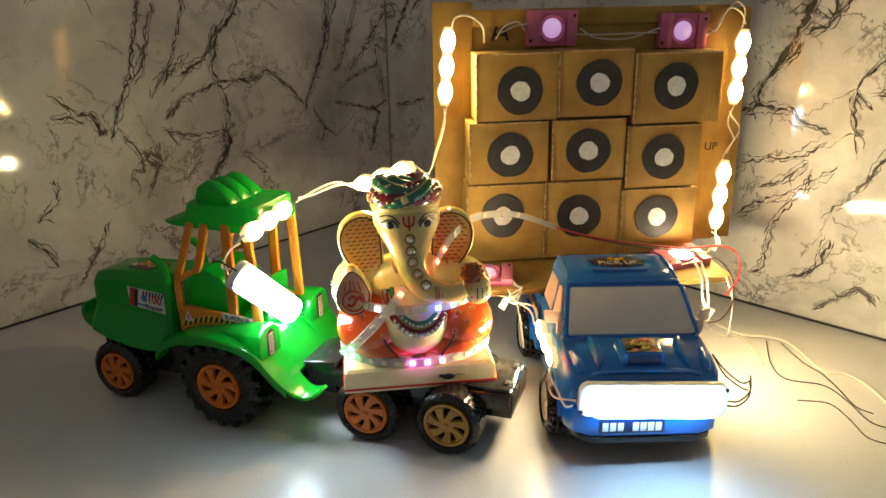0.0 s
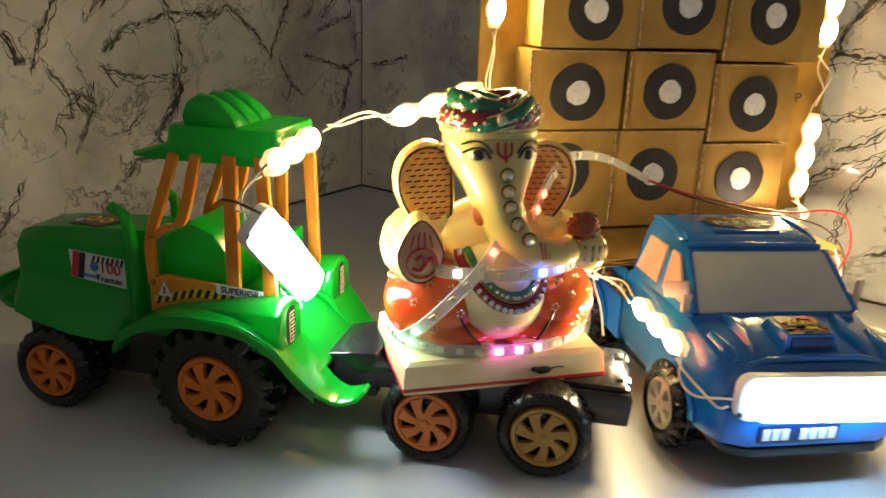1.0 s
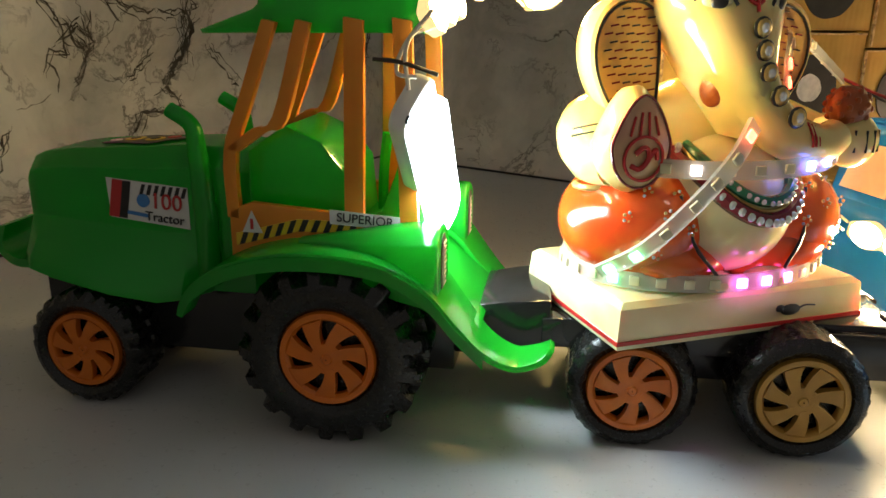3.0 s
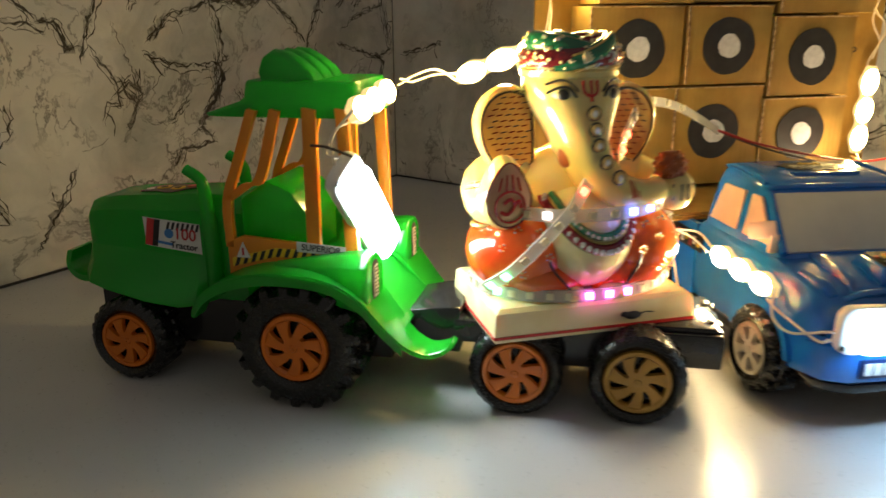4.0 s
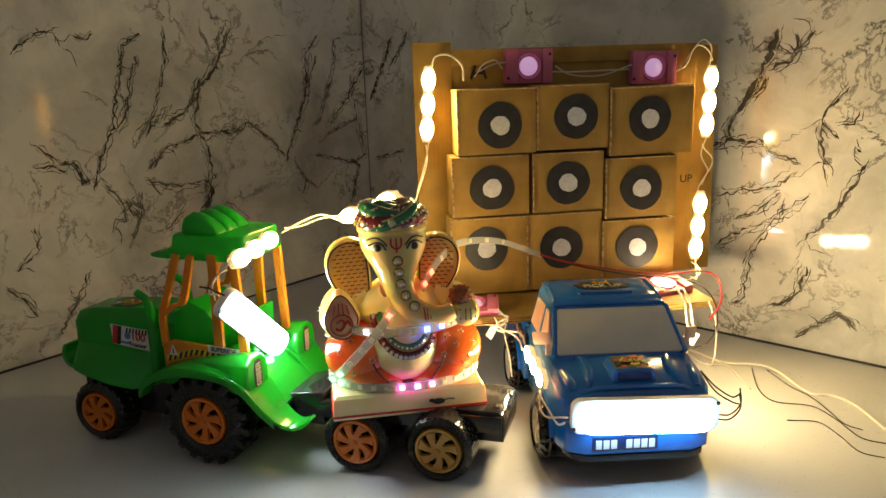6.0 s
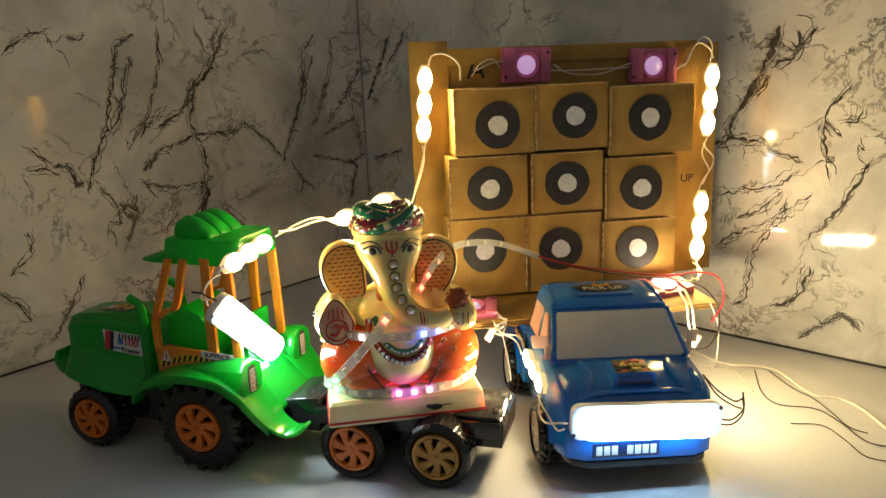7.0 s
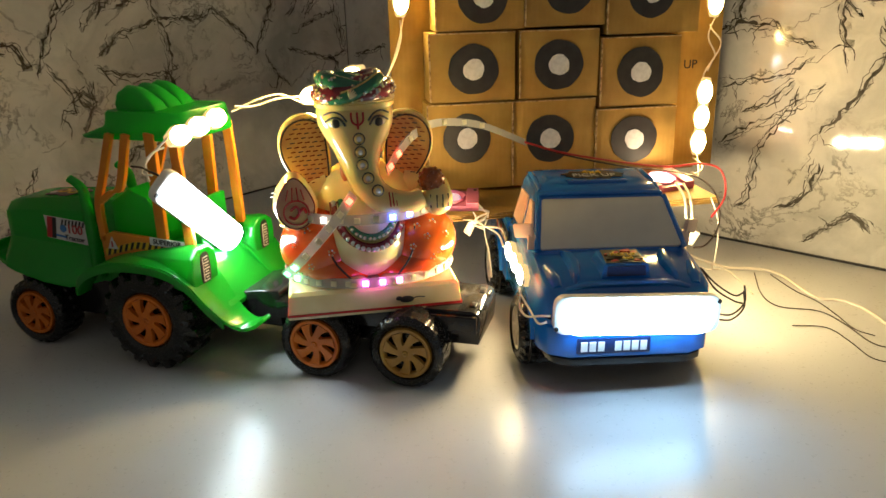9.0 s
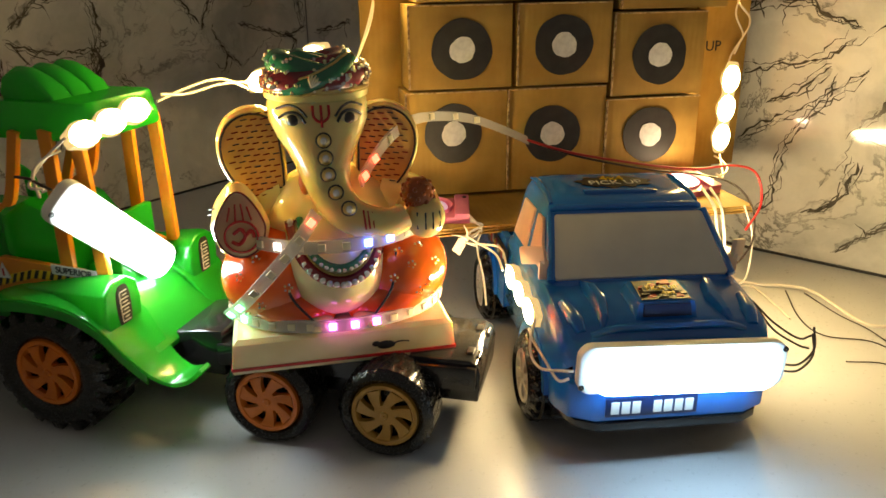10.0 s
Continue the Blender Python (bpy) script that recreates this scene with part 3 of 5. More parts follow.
part("gear_lever", tube(bmesh.new(), [(-0.010, MID + 0.008, 0.060), (-0.0105, MID + 0.008, 0.080), (-0.012, MID + 0.008, 0.094)], 0.0018), GREEN, tractor)


def canopy():
    """A flat block of a roof with a flared skirt that runs out into a long peak over the hood."""
    bm = bmesh.new()
    rows = []
    for x0, x1, half, z, peak in ((0.0500, -0.0275, 0.0265, 0.1268, 0.62), (0.0505, -0.0280, 0.0270, 0.1282, 0.64), (0.0290, -0.0275, 0.0258, 0.1335, 0.95),
                                  (0.0275, -0.0270, 0.0250, 0.1350, 1.0), (0.0265, -0.0262, 0.0244, 0.1412, 1.0), (0.0257, -0.0254, 0.0235, 0.1422, 1.0)):
        ring = []
        for k in range(32):
            a = 2 * math.pi * (k + 0.5) / 32
            c, s = math.cos(a), math.sin(a)
            c, s = math.copysign(abs(c) ** 0.22, c), math.copysign(abs(s) ** 0.22, s)
            x = (x0 + x1) / 2 + c * (x0 - x1) / 2
            ahead = max(0.0, (x - 0.026) / 0.0265)
            ring.append((x, MID + s * half * (1 - (1 - peak) * ahead), z - 0.0015 * ahead))
        rows.append(ring)
    return loft(bm, rows)


roof = part("canopy", canopy(), GREEN, tractor, "green brimmed roof with rounded ribs on top")


def rib(y):
    """A quarter-round rib, upright in front and curving down to the back."""
    bm = bmesh.new()
    rows = []
    for t in np.linspace(0, 1, 9):
        rows.append([(x, y + 0.0061 * math.sin(math.pi * (t - 0.5)), 0.1415 + h * (0.62 + 0.38 * math.cos(math.pi * (t - 0.5)) ** 0.7))
                     for x, h in ((0.0190, 0.0), (0.0200, 0.0062), (0.0185, 0.0112), (0.0140, 0.0140), (0.0085, 0.0134), (0.0025, 0.0102), (-0.0030, 0.0056), (-0.0065, 0.0))])
    return loft(bm, rows)


for k in range(3):
    part("roof_rib", rib(MID - 0.0126 + 0.0126 * k), GREEN, roof)


# fenders with a flared tail and a striped sticker
for side in (1, -1):
    y = MID + side * 0.029
    line = [(0.0545, 0.0330), (0.052, 0.0385), (0.0455, 0.0465), (0.033, 0.0545), (0.016, 0.0595), (-0.004, 0.0605), (-0.020, 0.058), (-0.032, 0.051), (-0.041, 0.040), (-0.050, 0.030), (-0.059, 0.0255), (-0.066, 0.0268), (-0.0695, 0.0288), (-0.0715, 0.0312)]
    wide = [0.010, 0.014, 0.020, 0.026, 0.029, 0.030, 0.030, 0.029, 0.026, 0.021, 0.0175, 0.016, 0.013, 0.007]
    bm = ribbon(bmesh.new(), [(x, y + side * 0.003, z) for x, z in line], [(0, w, 0) for w in wide], 0.0022, steps=5)
    fender = part("fender", rounded(bm, 0.0009), GREEN, tractor, "green curved rear fender with a flared tail")
    lip = ribbon(bmesh.new(), [(x, y + side * (0.003 + w / 2), z - 0.0022) for (x, z), w in zip(line, wide)][1:10], [(0, 0, 0.0045)] * 9, 0.0014, steps=4)
    part("fender_lip", lip, GREEN, fender)
    pod = loft(bmesh.new(), [[(x, y + side * 0.003 + yy * s, 0.0605 + zz * s) for yy, zz in ((-0.011, -0.016), (0.011, -0.016), (0.0125, -0.004), (0.011, 0.0045), (0.005, 0.0085), (-0.005, 0.0085), (-0.011, 0.0045), (-0.0125, -0.004))]
                             for x, s in ((0.012, 0.22), (-0.008, 0.62), (-0.022, 0.9), (-0.031, 1.0), (-0.0345, 0.98), (-0.0355, 0.92))])
    pod = part("tail_pod", rounded(pod, 0.0008, 2, 0.6), GREEN, fender)
    bm = bmesh.new()
    prism(bm, [(0.0046 * math.copysign(abs(math.cos(a)) ** 0.6, math.cos(a)), 0.0098 * math.copysign(abs(math.sin(a)) ** 0.75, math.sin(a))) for a in np.linspace(0, 2 * math.pi, 18, endpoint=False)], 0, 0.0003)
    badge = part("tail_sticker", bm, STICK_BLACK, pod, "black sticker with white marks", pose(-0.0357, y + side * 0.003, 0.0568, 0, 0, -90))
    for k in range(9):
        wide = 0.0060 - 0.0003 * abs(k - 4)
        part("sticker_stripe", box(bmesh.new(), (wide * (0.55 if k % 2 else 1.0), 0.0003, 0.0006), (0.0006 * (k % 2), -0.0003, -0.0068 + 0.0017 * k)), STICK_WHITE, pod, "", badge.matrix_basis)
    part("sticker_bar", box(bmesh.new(), (0.0005, 0.0003, 0.0130), (-0.0026, -0.0004, 0.0)), STICK_WHITE, pod, "", badge.matrix_basis)
deck = rounded(prism(bmesh.new(), [(-0.014, 0.060), (-0.020, 0.060), (-0.048, 0.034), (-0.046, 0.030), (-0.014, 0.046)], MID - 0.030, MID + 0.030), 0.0012)
part("rear_deck", deck, GREEN, tractor, "green sloping deck between the fenders")
wheel("wheel", tractor, (0.0, 0.0, 0.0258), 0.0312, 0.026, 0.52, RIM_ORANGE, 17, lug=0.0036)
wheel("wheel", tractor, (0.0, 2 * MID, 0.0258), 0.0312, 0.026, 0.52, RIM_ORANGE, 17, lug=0.0036, outer=-1)
wheel("wheel", tractor, (0.094, -0.011, 0.0162), 0.0215, 0.021, 0.66, RIM_ORANGE, 22, lug=0.0010)
wheel("wheel", tractor, (0.094, 2 * MID + 0.011, 0.0162), 0.0215, 0.021, 0.66, RIM_ORANGE, 22, lug=0.0010, outer=-1)


# stickers on the hood and the side panel
def plate(outline, thick=0.0003):
    return prism(bmesh.new(), outline, 0, thick)


hy = MID + 0.0187
side_face = lambda x, z, y, tip=0.0: pose(x, y, z, 0, tip, 180)
st = part("hood_sticker", plate([(-0.012, -0.0055), (0.011, -0.008), (0.011, 0.0035), (-0.0125, 0.0055)]), STICK_WHITE, tractor, "white sticker with striped edge and the number 100", side_face(0.0715, 0.069, hy) @ Matrix.Diagonal((1.3, 1, 1.3, 1)))
part("stripe", plate([(-0.0125, -0.0052), (-0.0095, -0.0055), (-0.0075, 0.0048), (-0.0105, 0.0052)], 0.0002), STICK_RED, st, "", pose(0, -0.0003, 0))
part("stripe", plate([(-0.0095, -0.0055), (-0.0072, -0.0057), (-0.0052, 0.0046), (-0.0075, 0.0048)], 0.0002), STICK_BLACK, st, "", pose(0, -0.0003, 0))
for k in range(7):
    x = -0.003 + 0.002 * k
    part("stripe", plate([(x, 0.0012 - 0.0001 * k), (x + 0.001, 0.0012 - 0.0001 * k), (x + 0.002, 0.0040 - 0.0001 * k), (x + 0.001, 0.0040 - 0.0001 * k)], 0.0002), STICK_BLACK, st, "", pose(0, -0.0003, 0))
lettering("number", "100", 0.0062, STICK_RED, st, pose(0.0048, -0.0005, -0.0008, 90, 4))
lettering("word", "Tractor", 0.0036, STICK_BLACK, st, pose(0.0040, -0.0005, -0.0052, 90, 5))
part("badge", plate([(-0.002 + 0.0019 * math.cos(a), -0.0005 + 0.0019 * math.sin(a)) for a in np.linspace(0, 2 * math.pi, 14, endpoint=False)], 0.0002), STICK_BLUE, st, "", pose(0, -0.0003, 0))
part("text_bar", plate([(-0.0085, -0.0032), (-0.001, -0.0042), (-0.001, -0.0052), (-0.0085, -0.0042)], 0.0002), STICK_BLUE, st, "", pose(0, -0.0003, 0))
bm = bmesh.new()
prism(bm, [(0.011 * math.cos(a) * (1 + 0.18 * math.cos(5 * a)), 0.0065 * math.sin(a) * (1 + 0.2 * math.sin(4 * a))) for a in np.linspace(0, 2 * math.pi, 26, endpoint=False)], 0, 0.0003)
top = part("top_sticker", bm, STICK_BLACK, tractor, "black and coloured emblem sticker on the hood", pose(0.080, MID + 0.002, 0.0874, -90, -4, 180) @ Matrix.Diagonal((1.35, 1.0, 1.5, 1)))
for x, z, r, mat in ((-0.004, 0.001, 0.0028, STICK_YELLOW), (0.003, -0.001, 0.0026, STICK_YELLOW), (-0.004, 0.001, 0.0014, STICK_BLACK), (0.003, -0.001, 0.0013, STICK_BLACK), (0.0072, 0.0015, 0.0018, STICK_RED), (-0.0085, -0.001, 0.0016, STICK_WHITE)):
    part("emblem_dot", plate([(x + r * math.cos(a), z + r * math.sin(a)) for a in np.linspace(0, 2 * math.pi, 14, endpoint=False)], 0.0002), mat, top, "", pose(0, -0.0003 - 0.0002 * (r < 0.0015), 0))
py = MID + 0.0277
warn = part("warning_tape", plate([(-0.036, 0.057), (-0.036, 0.0612), (-0.014, 0.0672), (0.006, 0.0672), (0.028, 0.0632), (0.028, 0.0590), (0.006, 0.0632), (-0.014, 0.0630)]), STICK_YELLOW, tractor,
            "yellow and black striped warning sticker", side_face(0.0, 0.0, py))
for k in range(15):
    x = -0.034 + 0.0042 * k
    lift = lambda q: float(np.interp(q, (-0.036, -0.014, 0.006, 0.028), (0.0570, 0.0630, 0.0632, 0.0590)))
    if x < 0.026:
        part("stripe", plate([(x - 0.001, lift(x - 0.001)), (x + 0.001, lift(x + 0.001)), (x + 0.0028, lift(x + 0.0028) + 0.0041), (x + 0.0008, lift(x + 0.0008) + 0.0041)], 0.0002), STICK_BLACK, warn, "", pose(0, -0.0002, 0))
name_plate = part("name_sticker", plate([(-0.0115, -0.0022), (0.012, -0.0032), (0.012, 0.0012), (-0.0115, 0.0026)]), STICK_WHITE, tractor, "white sticker with the word superior", side_face(-0.0085, 0.0685, py + 0.0004, 0))
lettering("word", "SUPERIOR", 0.0043, STICK_BLACK, name_plate, pose(0.0005, -0.0003, -0.0003, 90, 3))
sign = part("warning_triangle", plate([(-0.0035, -0.003), (0.0035, -0.003), (0, 0.0045)]), STICK_WHITE, tractor, "white warning triangle sticker", side_face(0.030, 0.0648, py + 0.0004))
part("mark", plate([(-0.0005, -0.0018), (0.0005, -0.0018), (0.0005, 0.0018), (-0.0005, 0.0018)], 0.0002), STICK_RED, sign, "", pose(0, -0.0003, 0))

# ---- the trailer: x ahead, y to its left, origin below the left front hub ----
TRAILER = pose(-0.034, 0.457, 0, 0, 0, 162.5)
trailer = thing("toy_trailer", TRAILER, "black plastic toy trailer with four wheels carrying a statue", "toy trailer")
TM = -0.035
part("bed", rounded(box(bmesh.new(), (0.120, 0.044, 0.011), (-0.030, TM, 0.0285)), 0.0015), BLACK, trailer, "glossy black trailer bed")
tail = [(-0.0905, 0.0165), (-0.0915, 0.0300), (-0.0900, 0.0345), (-0.0865, 0.0362), (-0.0600, 0.0362), (-0.0600, 0.0300), (-0.0720, 0.0290), (-0.0740, 0.0165)]
block = part("tail_block", rounded(prism(bmesh.new(), tail, TM - 0.023, TM + 0.019), 0.0010), BLACK, trailer, "glossy black hinged block at the trailer's tail")
for y in (TM - 0.013, TM + 0.010):
    # raised black pad in place of a cut slot, its shade given as colour
    part("slot", rounded(box(bmesh.new(), (0.0030, 0.0050, 0.0012), (-0.0858, y, 0.0366)), 0.0003), STICK_BLACK, block)
    part("hinge_pin", lathe(bmesh.new(), [(0.0001, -0.003), (0.0013, -0.003), (0.0013, 0.003), (0.0001, 0.003)], 10, "Y", (-0.0895, y, 0.0345)), BLACK, block)
part("hitch_block", rounded(loft(bmesh.new(), [[(x, TM - h, low), (x, TM + h, low), (x, TM + h, top), (x, TM - h, top)]
                                           for x, h, low, top in ((0.027, 0.021, 0.017, 0.0400), (0.040, 0.020, 0.017, 0.0385), (0.061, 0.0175, 0.017, 0.0345))]), 0.0014), BLACK, trailer, "glossy black hitch cover")
part("drawbar", rounded(box(bmesh.new(), (0.030, 0.012, 0.006), (0.066, TM, 0.022)), 0.0008), BLACK, trailer)
part("underframe", rounded(box(bmesh.new(), (0.09, 0.022, 0.014), (-0.026, TM, 0.0165)), 0.001), BLACK, trailer)
for x, mat in ((0.0, RIM_ORANGE), (-0.0535, RIM_GOLD)):
    wheel("wheel", trailer, (x, 0.001, 0.0158), 0.0212, 0.020, 0.70, mat, 30, lug=0.0003)
    wheel("wheel", trailer, (x, 2 * TM - 0.001, 0.0158), 0.0212, 0.020, 0.70, mat, 30, lug=0.0003, outer=-1)

# ---- the toy pickup: x across, y to its back, origin on the ground below the middle of its nose ----
TRUCK = pose(0.134, 0.428, 0.0006, 0, 1.3, 3)
truck = thing("toy_pickup_truck", TRUCK, "glossy blue plastic toy pickup truck with grey windows", "toy truck")


def body_ring(y, low, waist, half, crown, flare):
    """A section of the front body: sill, flared side, shoulder crease and a crowned top."""
    side = [(half * 0.93, low), (half * 0.99, low + 0.004), (half + flare * 0.7, low + 0.011), (half + flare, low + 0.019), (half + flare * 0.9, waist - 0.012), (half, waist - 0.0065),
            (half * 0.985, waist - 0.0035), (half * 0.94, waist - 0.0008), (half * 0.84, waist), (half * 0.66, waist + crown * 0.35), (half * 0.36, waist + crown * 0.85)]
    return [(-x, y, z) for x, z in side] + [(0, y, waist + crown)] + [(x, y, z) for x, z in reversed(side)]


bm = loft(bmesh.new(), [body_ring(*row) for row in ((0.0035, 0.021, 0.0465, 0.0405, 0.001, 0.0), (0.0060, 0.018, 0.0510, 0.0440, 0.0015, 0.0), (0.0110, 0.0165, 0.0540, 0.0460, 0.0018, 0.0004), (0.0220, 0.016, 0.0568, 0.0468, 0.0022, 0.0012),
                                                    (0.0400, 0.016, 0.0602, 0.0468, 0.0020, 0.0014), (0.0560, 0.016, 0.0615, 0.0468, 0.0016, 0.0008), (0.0700, 0.016, 0.0618, 0.0466, 0.0010, 0.0), (0.1050, 0.016, 0.0618, 0.0466, 0.0010, 0.0), (0.1100, 0.017, 0.0600, 0.0460, 0.0008, 0.0))])
part("body", rounded(bm, 0.0012, 2, 0.55), BLUE, truck, "glossy blue front body and bonnet")
# cab with rounded corners
rows = []
for z, half, y0, y1 in ((0.0585, 0.0450, 0.0350, 0.1125), (0.0633, 0.0440, 0.0398, 0.1122), (0.0719, 0.0420, 0.0492, 0.1115), (0.0809, 0.0398, 0.0590, 0.1105), (0.0857, 0.0385, 0.0640, 0.1090), (0.0885, 0.0366, 0.0672, 0.1070), (0.0904, 0.0335, 0.0710, 0.1040), (0.0912, 0.0280, 0.0760, 0.1000)):
    ring = []
    for k in range(48):
        a = 2 * math.pi * (k + 0.5) / 48
        c, q = math.cos(a), math.sin(a)
        ring.append((half * math.copysign(abs(c) ** 0.26, c), (y0 + y1) / 2 + (y1 - y0) / 2 * math.copysign(abs(q) ** 0.2, q), z + 0.07 * max(0.0, ((y0 + y1) / 2 + (y1 - y0) / 2 * math.copysign(abs(q) ** 0.2, q)) - 0.070) * min(1.0, max(0.0, (z - 0.080) / 0.010))))
    rows.append(ring)
cab = part("cab", loft(bmesh.new(), rows), BLUE, truck, "glossy blue cab")
part("visor_ridge", tube(bmesh.new(), [(-0.0360, 0.0666, 0.0860), (-0.0300, 0.0656, 0.0871), (0, 0.0650, 0.0875), (0.0300, 0.0656, 0.0871), (0.0360, 0.0666, 0.0860)], 0.0016, 10), BLUE, cab)
for side in (-1, 1):
    part("roof_rail", tube(bmesh.new(), [(side * 0.0352, 0.0690, 0.0882), (side * 0.0348, 0.0780, 0.0903), (side * 0.0348, 0.0960, 0.0916), (side * 0.0352, 0.1060, 0.0906)], [0.0010, 0.0016, 0.0016, 0.0010], 8), BLUE, cab)
    part("screen_pillar", tube(bmesh.new(), [(side * 0.0418, 0.0385, 0.0620), (side * 0.0394, 0.0498, 0.0725), (side * 0.0366, 0.0636, 0.0850)], 0.0019, 8), BLUE, cab)
lean = math.degrees(math.atan2(0.0224, 0.0240))
bm = rounded(prism(bmesh.new(), [(-0.0405, 0.0018), (-0.0390, 0.0004), (0.0390, 0.0004), (0.0405, 0.0018), (0.0362, 0.0318), (0.0345, 0.0333), (-0.0345, 0.0333), (-0.0362, 0.0318)], -0.0012, 0.0012), 0.0010, 2)
part("windscreen", bm, WINDOW, truck, "frosted grey windscreen", pose(0, 0.0385, 0.0618, -(90 - lean), 0, 0))
for side in (-1, 1):
    for outline in ([(0.046, 0.0635), (0.070, 0.0635), (0.072, 0.083), (0.064, 0.083)], [(0.076, 0.0635), (0.102, 0.064), (0.098, 0.083), (0.078, 0.083)]):
        bm = loft(bmesh.new(), [[(side * (0.0446 - (z - 0.060) * 0.216 + d), y, z) for y, z in outline] for d in (-0.001, 0.0008)])
        part("side_window", rounded(bm, 0.0008, 2), PALE, truck, "pale peach side window")
    m = rounded(box(bmesh.new(), (0.0125, 0.0026, 0.0082), (side * 0.0482, 0.0475, 0.0712), 0.0, Matrix.Rotation(radians(side * 42), 4, "Z") @ Matrix.Rotation(radians(side * 12), 4, "Y")), 0.0012)
    box(m, (0.0040, 0.0022, 0.0085), (side * 0.0442, 0.0440, 0.0655))
    part("wing_mirror", m, PALE, truck, "pale peach wing mirror")
    # raised flutes on the bonnet and the wheel arch lips
    flute = loft(bmesh.new(), [[(side * x - w, y, z - 0.003), (side * x + w, y, z - 0.003), (side * x + w * 0.45, y, z + 0.0022 * lift), (side * x - w * 0.45, y, z + 0.0022 * lift)]
                               for x, y, z, w, lift in ((0.0285, 0.038, 0.0622, 0.0016, 0.1), (0.0265, 0.032, 0.0612, 0.0034, 1.0), (0.0250, 0.022, 0.0592, 0.0042, 1.1), (0.0265, 0.012, 0.0560, 0.0030, 0.9), (0.0280, 0.008, 0.0540, 0.0012, 0.0))])
    part("bonnet_flute", rounded(flute, 0.0005, 2, 0.3), BLUE, truck)
    part("headlamp_ridge", tube(bmesh.new(), [(side * 0.040, 0.026, 0.0570), (side * 0.038, 0.014, 0.0545), (side * 0.037, 0.008, 0.0515)], [0.0022, 0.0036, 0.0024], 12), BLUE, truck)
    for yc in (0.040, 0.148):
        arch = ribbon(bmesh.new(), [(side * 0.0478, yc + 0.0235 * math.cos(a), 0.0160 + 0.0225 * math.sin(a)) for a in np.linspace(0.15, math.pi - 0.15, 9)],
                      [(0.0, 0.004 * math.cos(a), 0.004 * math.sin(a)) for a in np.linspace(0.15, math.pi - 0.15, 9)], 0.0022, steps=3)
        part("wheel_arch", arch, BLUE, truck)
        # no arch is cut: a black disc paints in the shade of the hollow
        well = lathe(bmesh.new(), [(0.0001, 0.0), (0.0212, 0.0), (0.0218, 0.0008), (0.0212, 0.0016), (0.0001, 0.0016)], 28)
        part("wheel_well_shade", well, BLACK, truck, "black disc standing in for the shaded wheel well", pose(side * 0.0484, yc, 0.0160, 0, 0, 90 * side))
        hub = wheel("wheel", truck, (0, 0, 0), 0.0206, 0.018, 0.62, RIM_WHITE, 18, slots=6, lug=0.0022, twist=0.0, fat=0.85)
        hub.matrix_basis = pose(side * 0.0520, yc, 0.0154, 0, 0, -90 * side) @ pose(0, 0, 0, 0, 20, 0)
part("bonnet_scoop", rounded(loft(bmesh.new(), [[(-0.0135, 0.010, 0.0545), (0.0135, 0.010, 0.0545), (0.0145, 0.030, 0.0585), (-0.0145, 0.030, 0.0585)],
                                                [(-0.012, 0.0115, 0.0625), (0.012, 0.0115, 0.0625), (0.0125, 0.028, 0.0645), (-0.0125, 0.028, 0.0645)]]), 0.001), BLUE, truck)
part("bonnet_lip", tube(bmesh.new(), [(-0.0330, 0.0070, 0.0505), (-0.0240, 0.0062, 0.0535), (-0.0120, 0.0058, 0.0542), (0.0120, 0.0058, 0.0542), (0.0240, 0.0062, 0.0535), (0.0330, 0.0070, 0.0505)], 0.0016, 10), BLUE, truck)
bm = rounded(box(bmesh.new(), (0.036, 0.0040, 0.0030), (0, 0.0755, 0.0912)), 0.0009)
part("roof_scoop", bm, BLUE, truck)
part("bumper", rounded(loft(bmesh.new(), [[(-0.0470, 0.018, 0.016), (0.0470, 0.018, 0.016), (0.0470, 0.018, 0.032), (-0.0470, 0.018, 0.032)],
                                          [(-0.0462, 0.008, 0.0175), (0.0462, 0.008, 0.0175), (0.0462, 0.008, 0.033), (-0.0462, 0.008, 0.033)],
                                          [(-0.0425, 0.001, 0.0170), (0.0425, 0.001, 0.0170), (0.0425, 0.001, 0.033), (-0.0425, 0.001, 0.033)],
                                          [(-0.032, -0.0035, 0.0165), (0.032, -0.0035, 0.0165), (0.032, -0.0035, 0.0325), (-0.032, -0.0035, 0.0325)]]), 0.0012), BLUE, truck, "blue front bumper")
part("underbody", rounded(box(bmesh.new(), (0.078, 0.165, 0.010), (0, 0.092, 0.0135)), 0.001), BLACK, truck, "black underbody")
part("lower_lip", rounded(loft(bmesh.new(), [[(-0.0440, 0.018, z + 0.002), (-0.0425, 0.006, z + 0.001), (-0.0395, 0.0005, z), (-0.031, -0.0042, z), (0.031, -0.0042, z), (0.0395, 0.0005, z), (0.0425, 0.006, z + 0.001), (0.0440, 0.018, z + 0.002)]
                                         for z in (0.0122, 0.0160)]), 0.0006), BLACK, truck, "black curved lip under the bumper")
# the cargo bed, open on top
bm = bmesh.new()
for sx in (-1, 1):
    box(bm, (0.004, 0.070, 0.040), (sx * 0.045, 0.144, 0.038))
box(bm, (0.094, 0.004, 0.040), (0, 0.179, 0.038))
box(bm, (0.088, 0.070, 0.004), (0, 0.144, 0.030))
part("cargo_bed", rounded(bm, 0.0008), BLUE, truck, "blue cargo bed")
decal = part("side_sticker", rounded(box(bmesh.new(), (0.0004, 0.050, 0.010), (-0.0474, 0.126, 0.0485)), 0.0001), STICK_BLACK, truck, "dark sticker with coloured marks on the bed side")
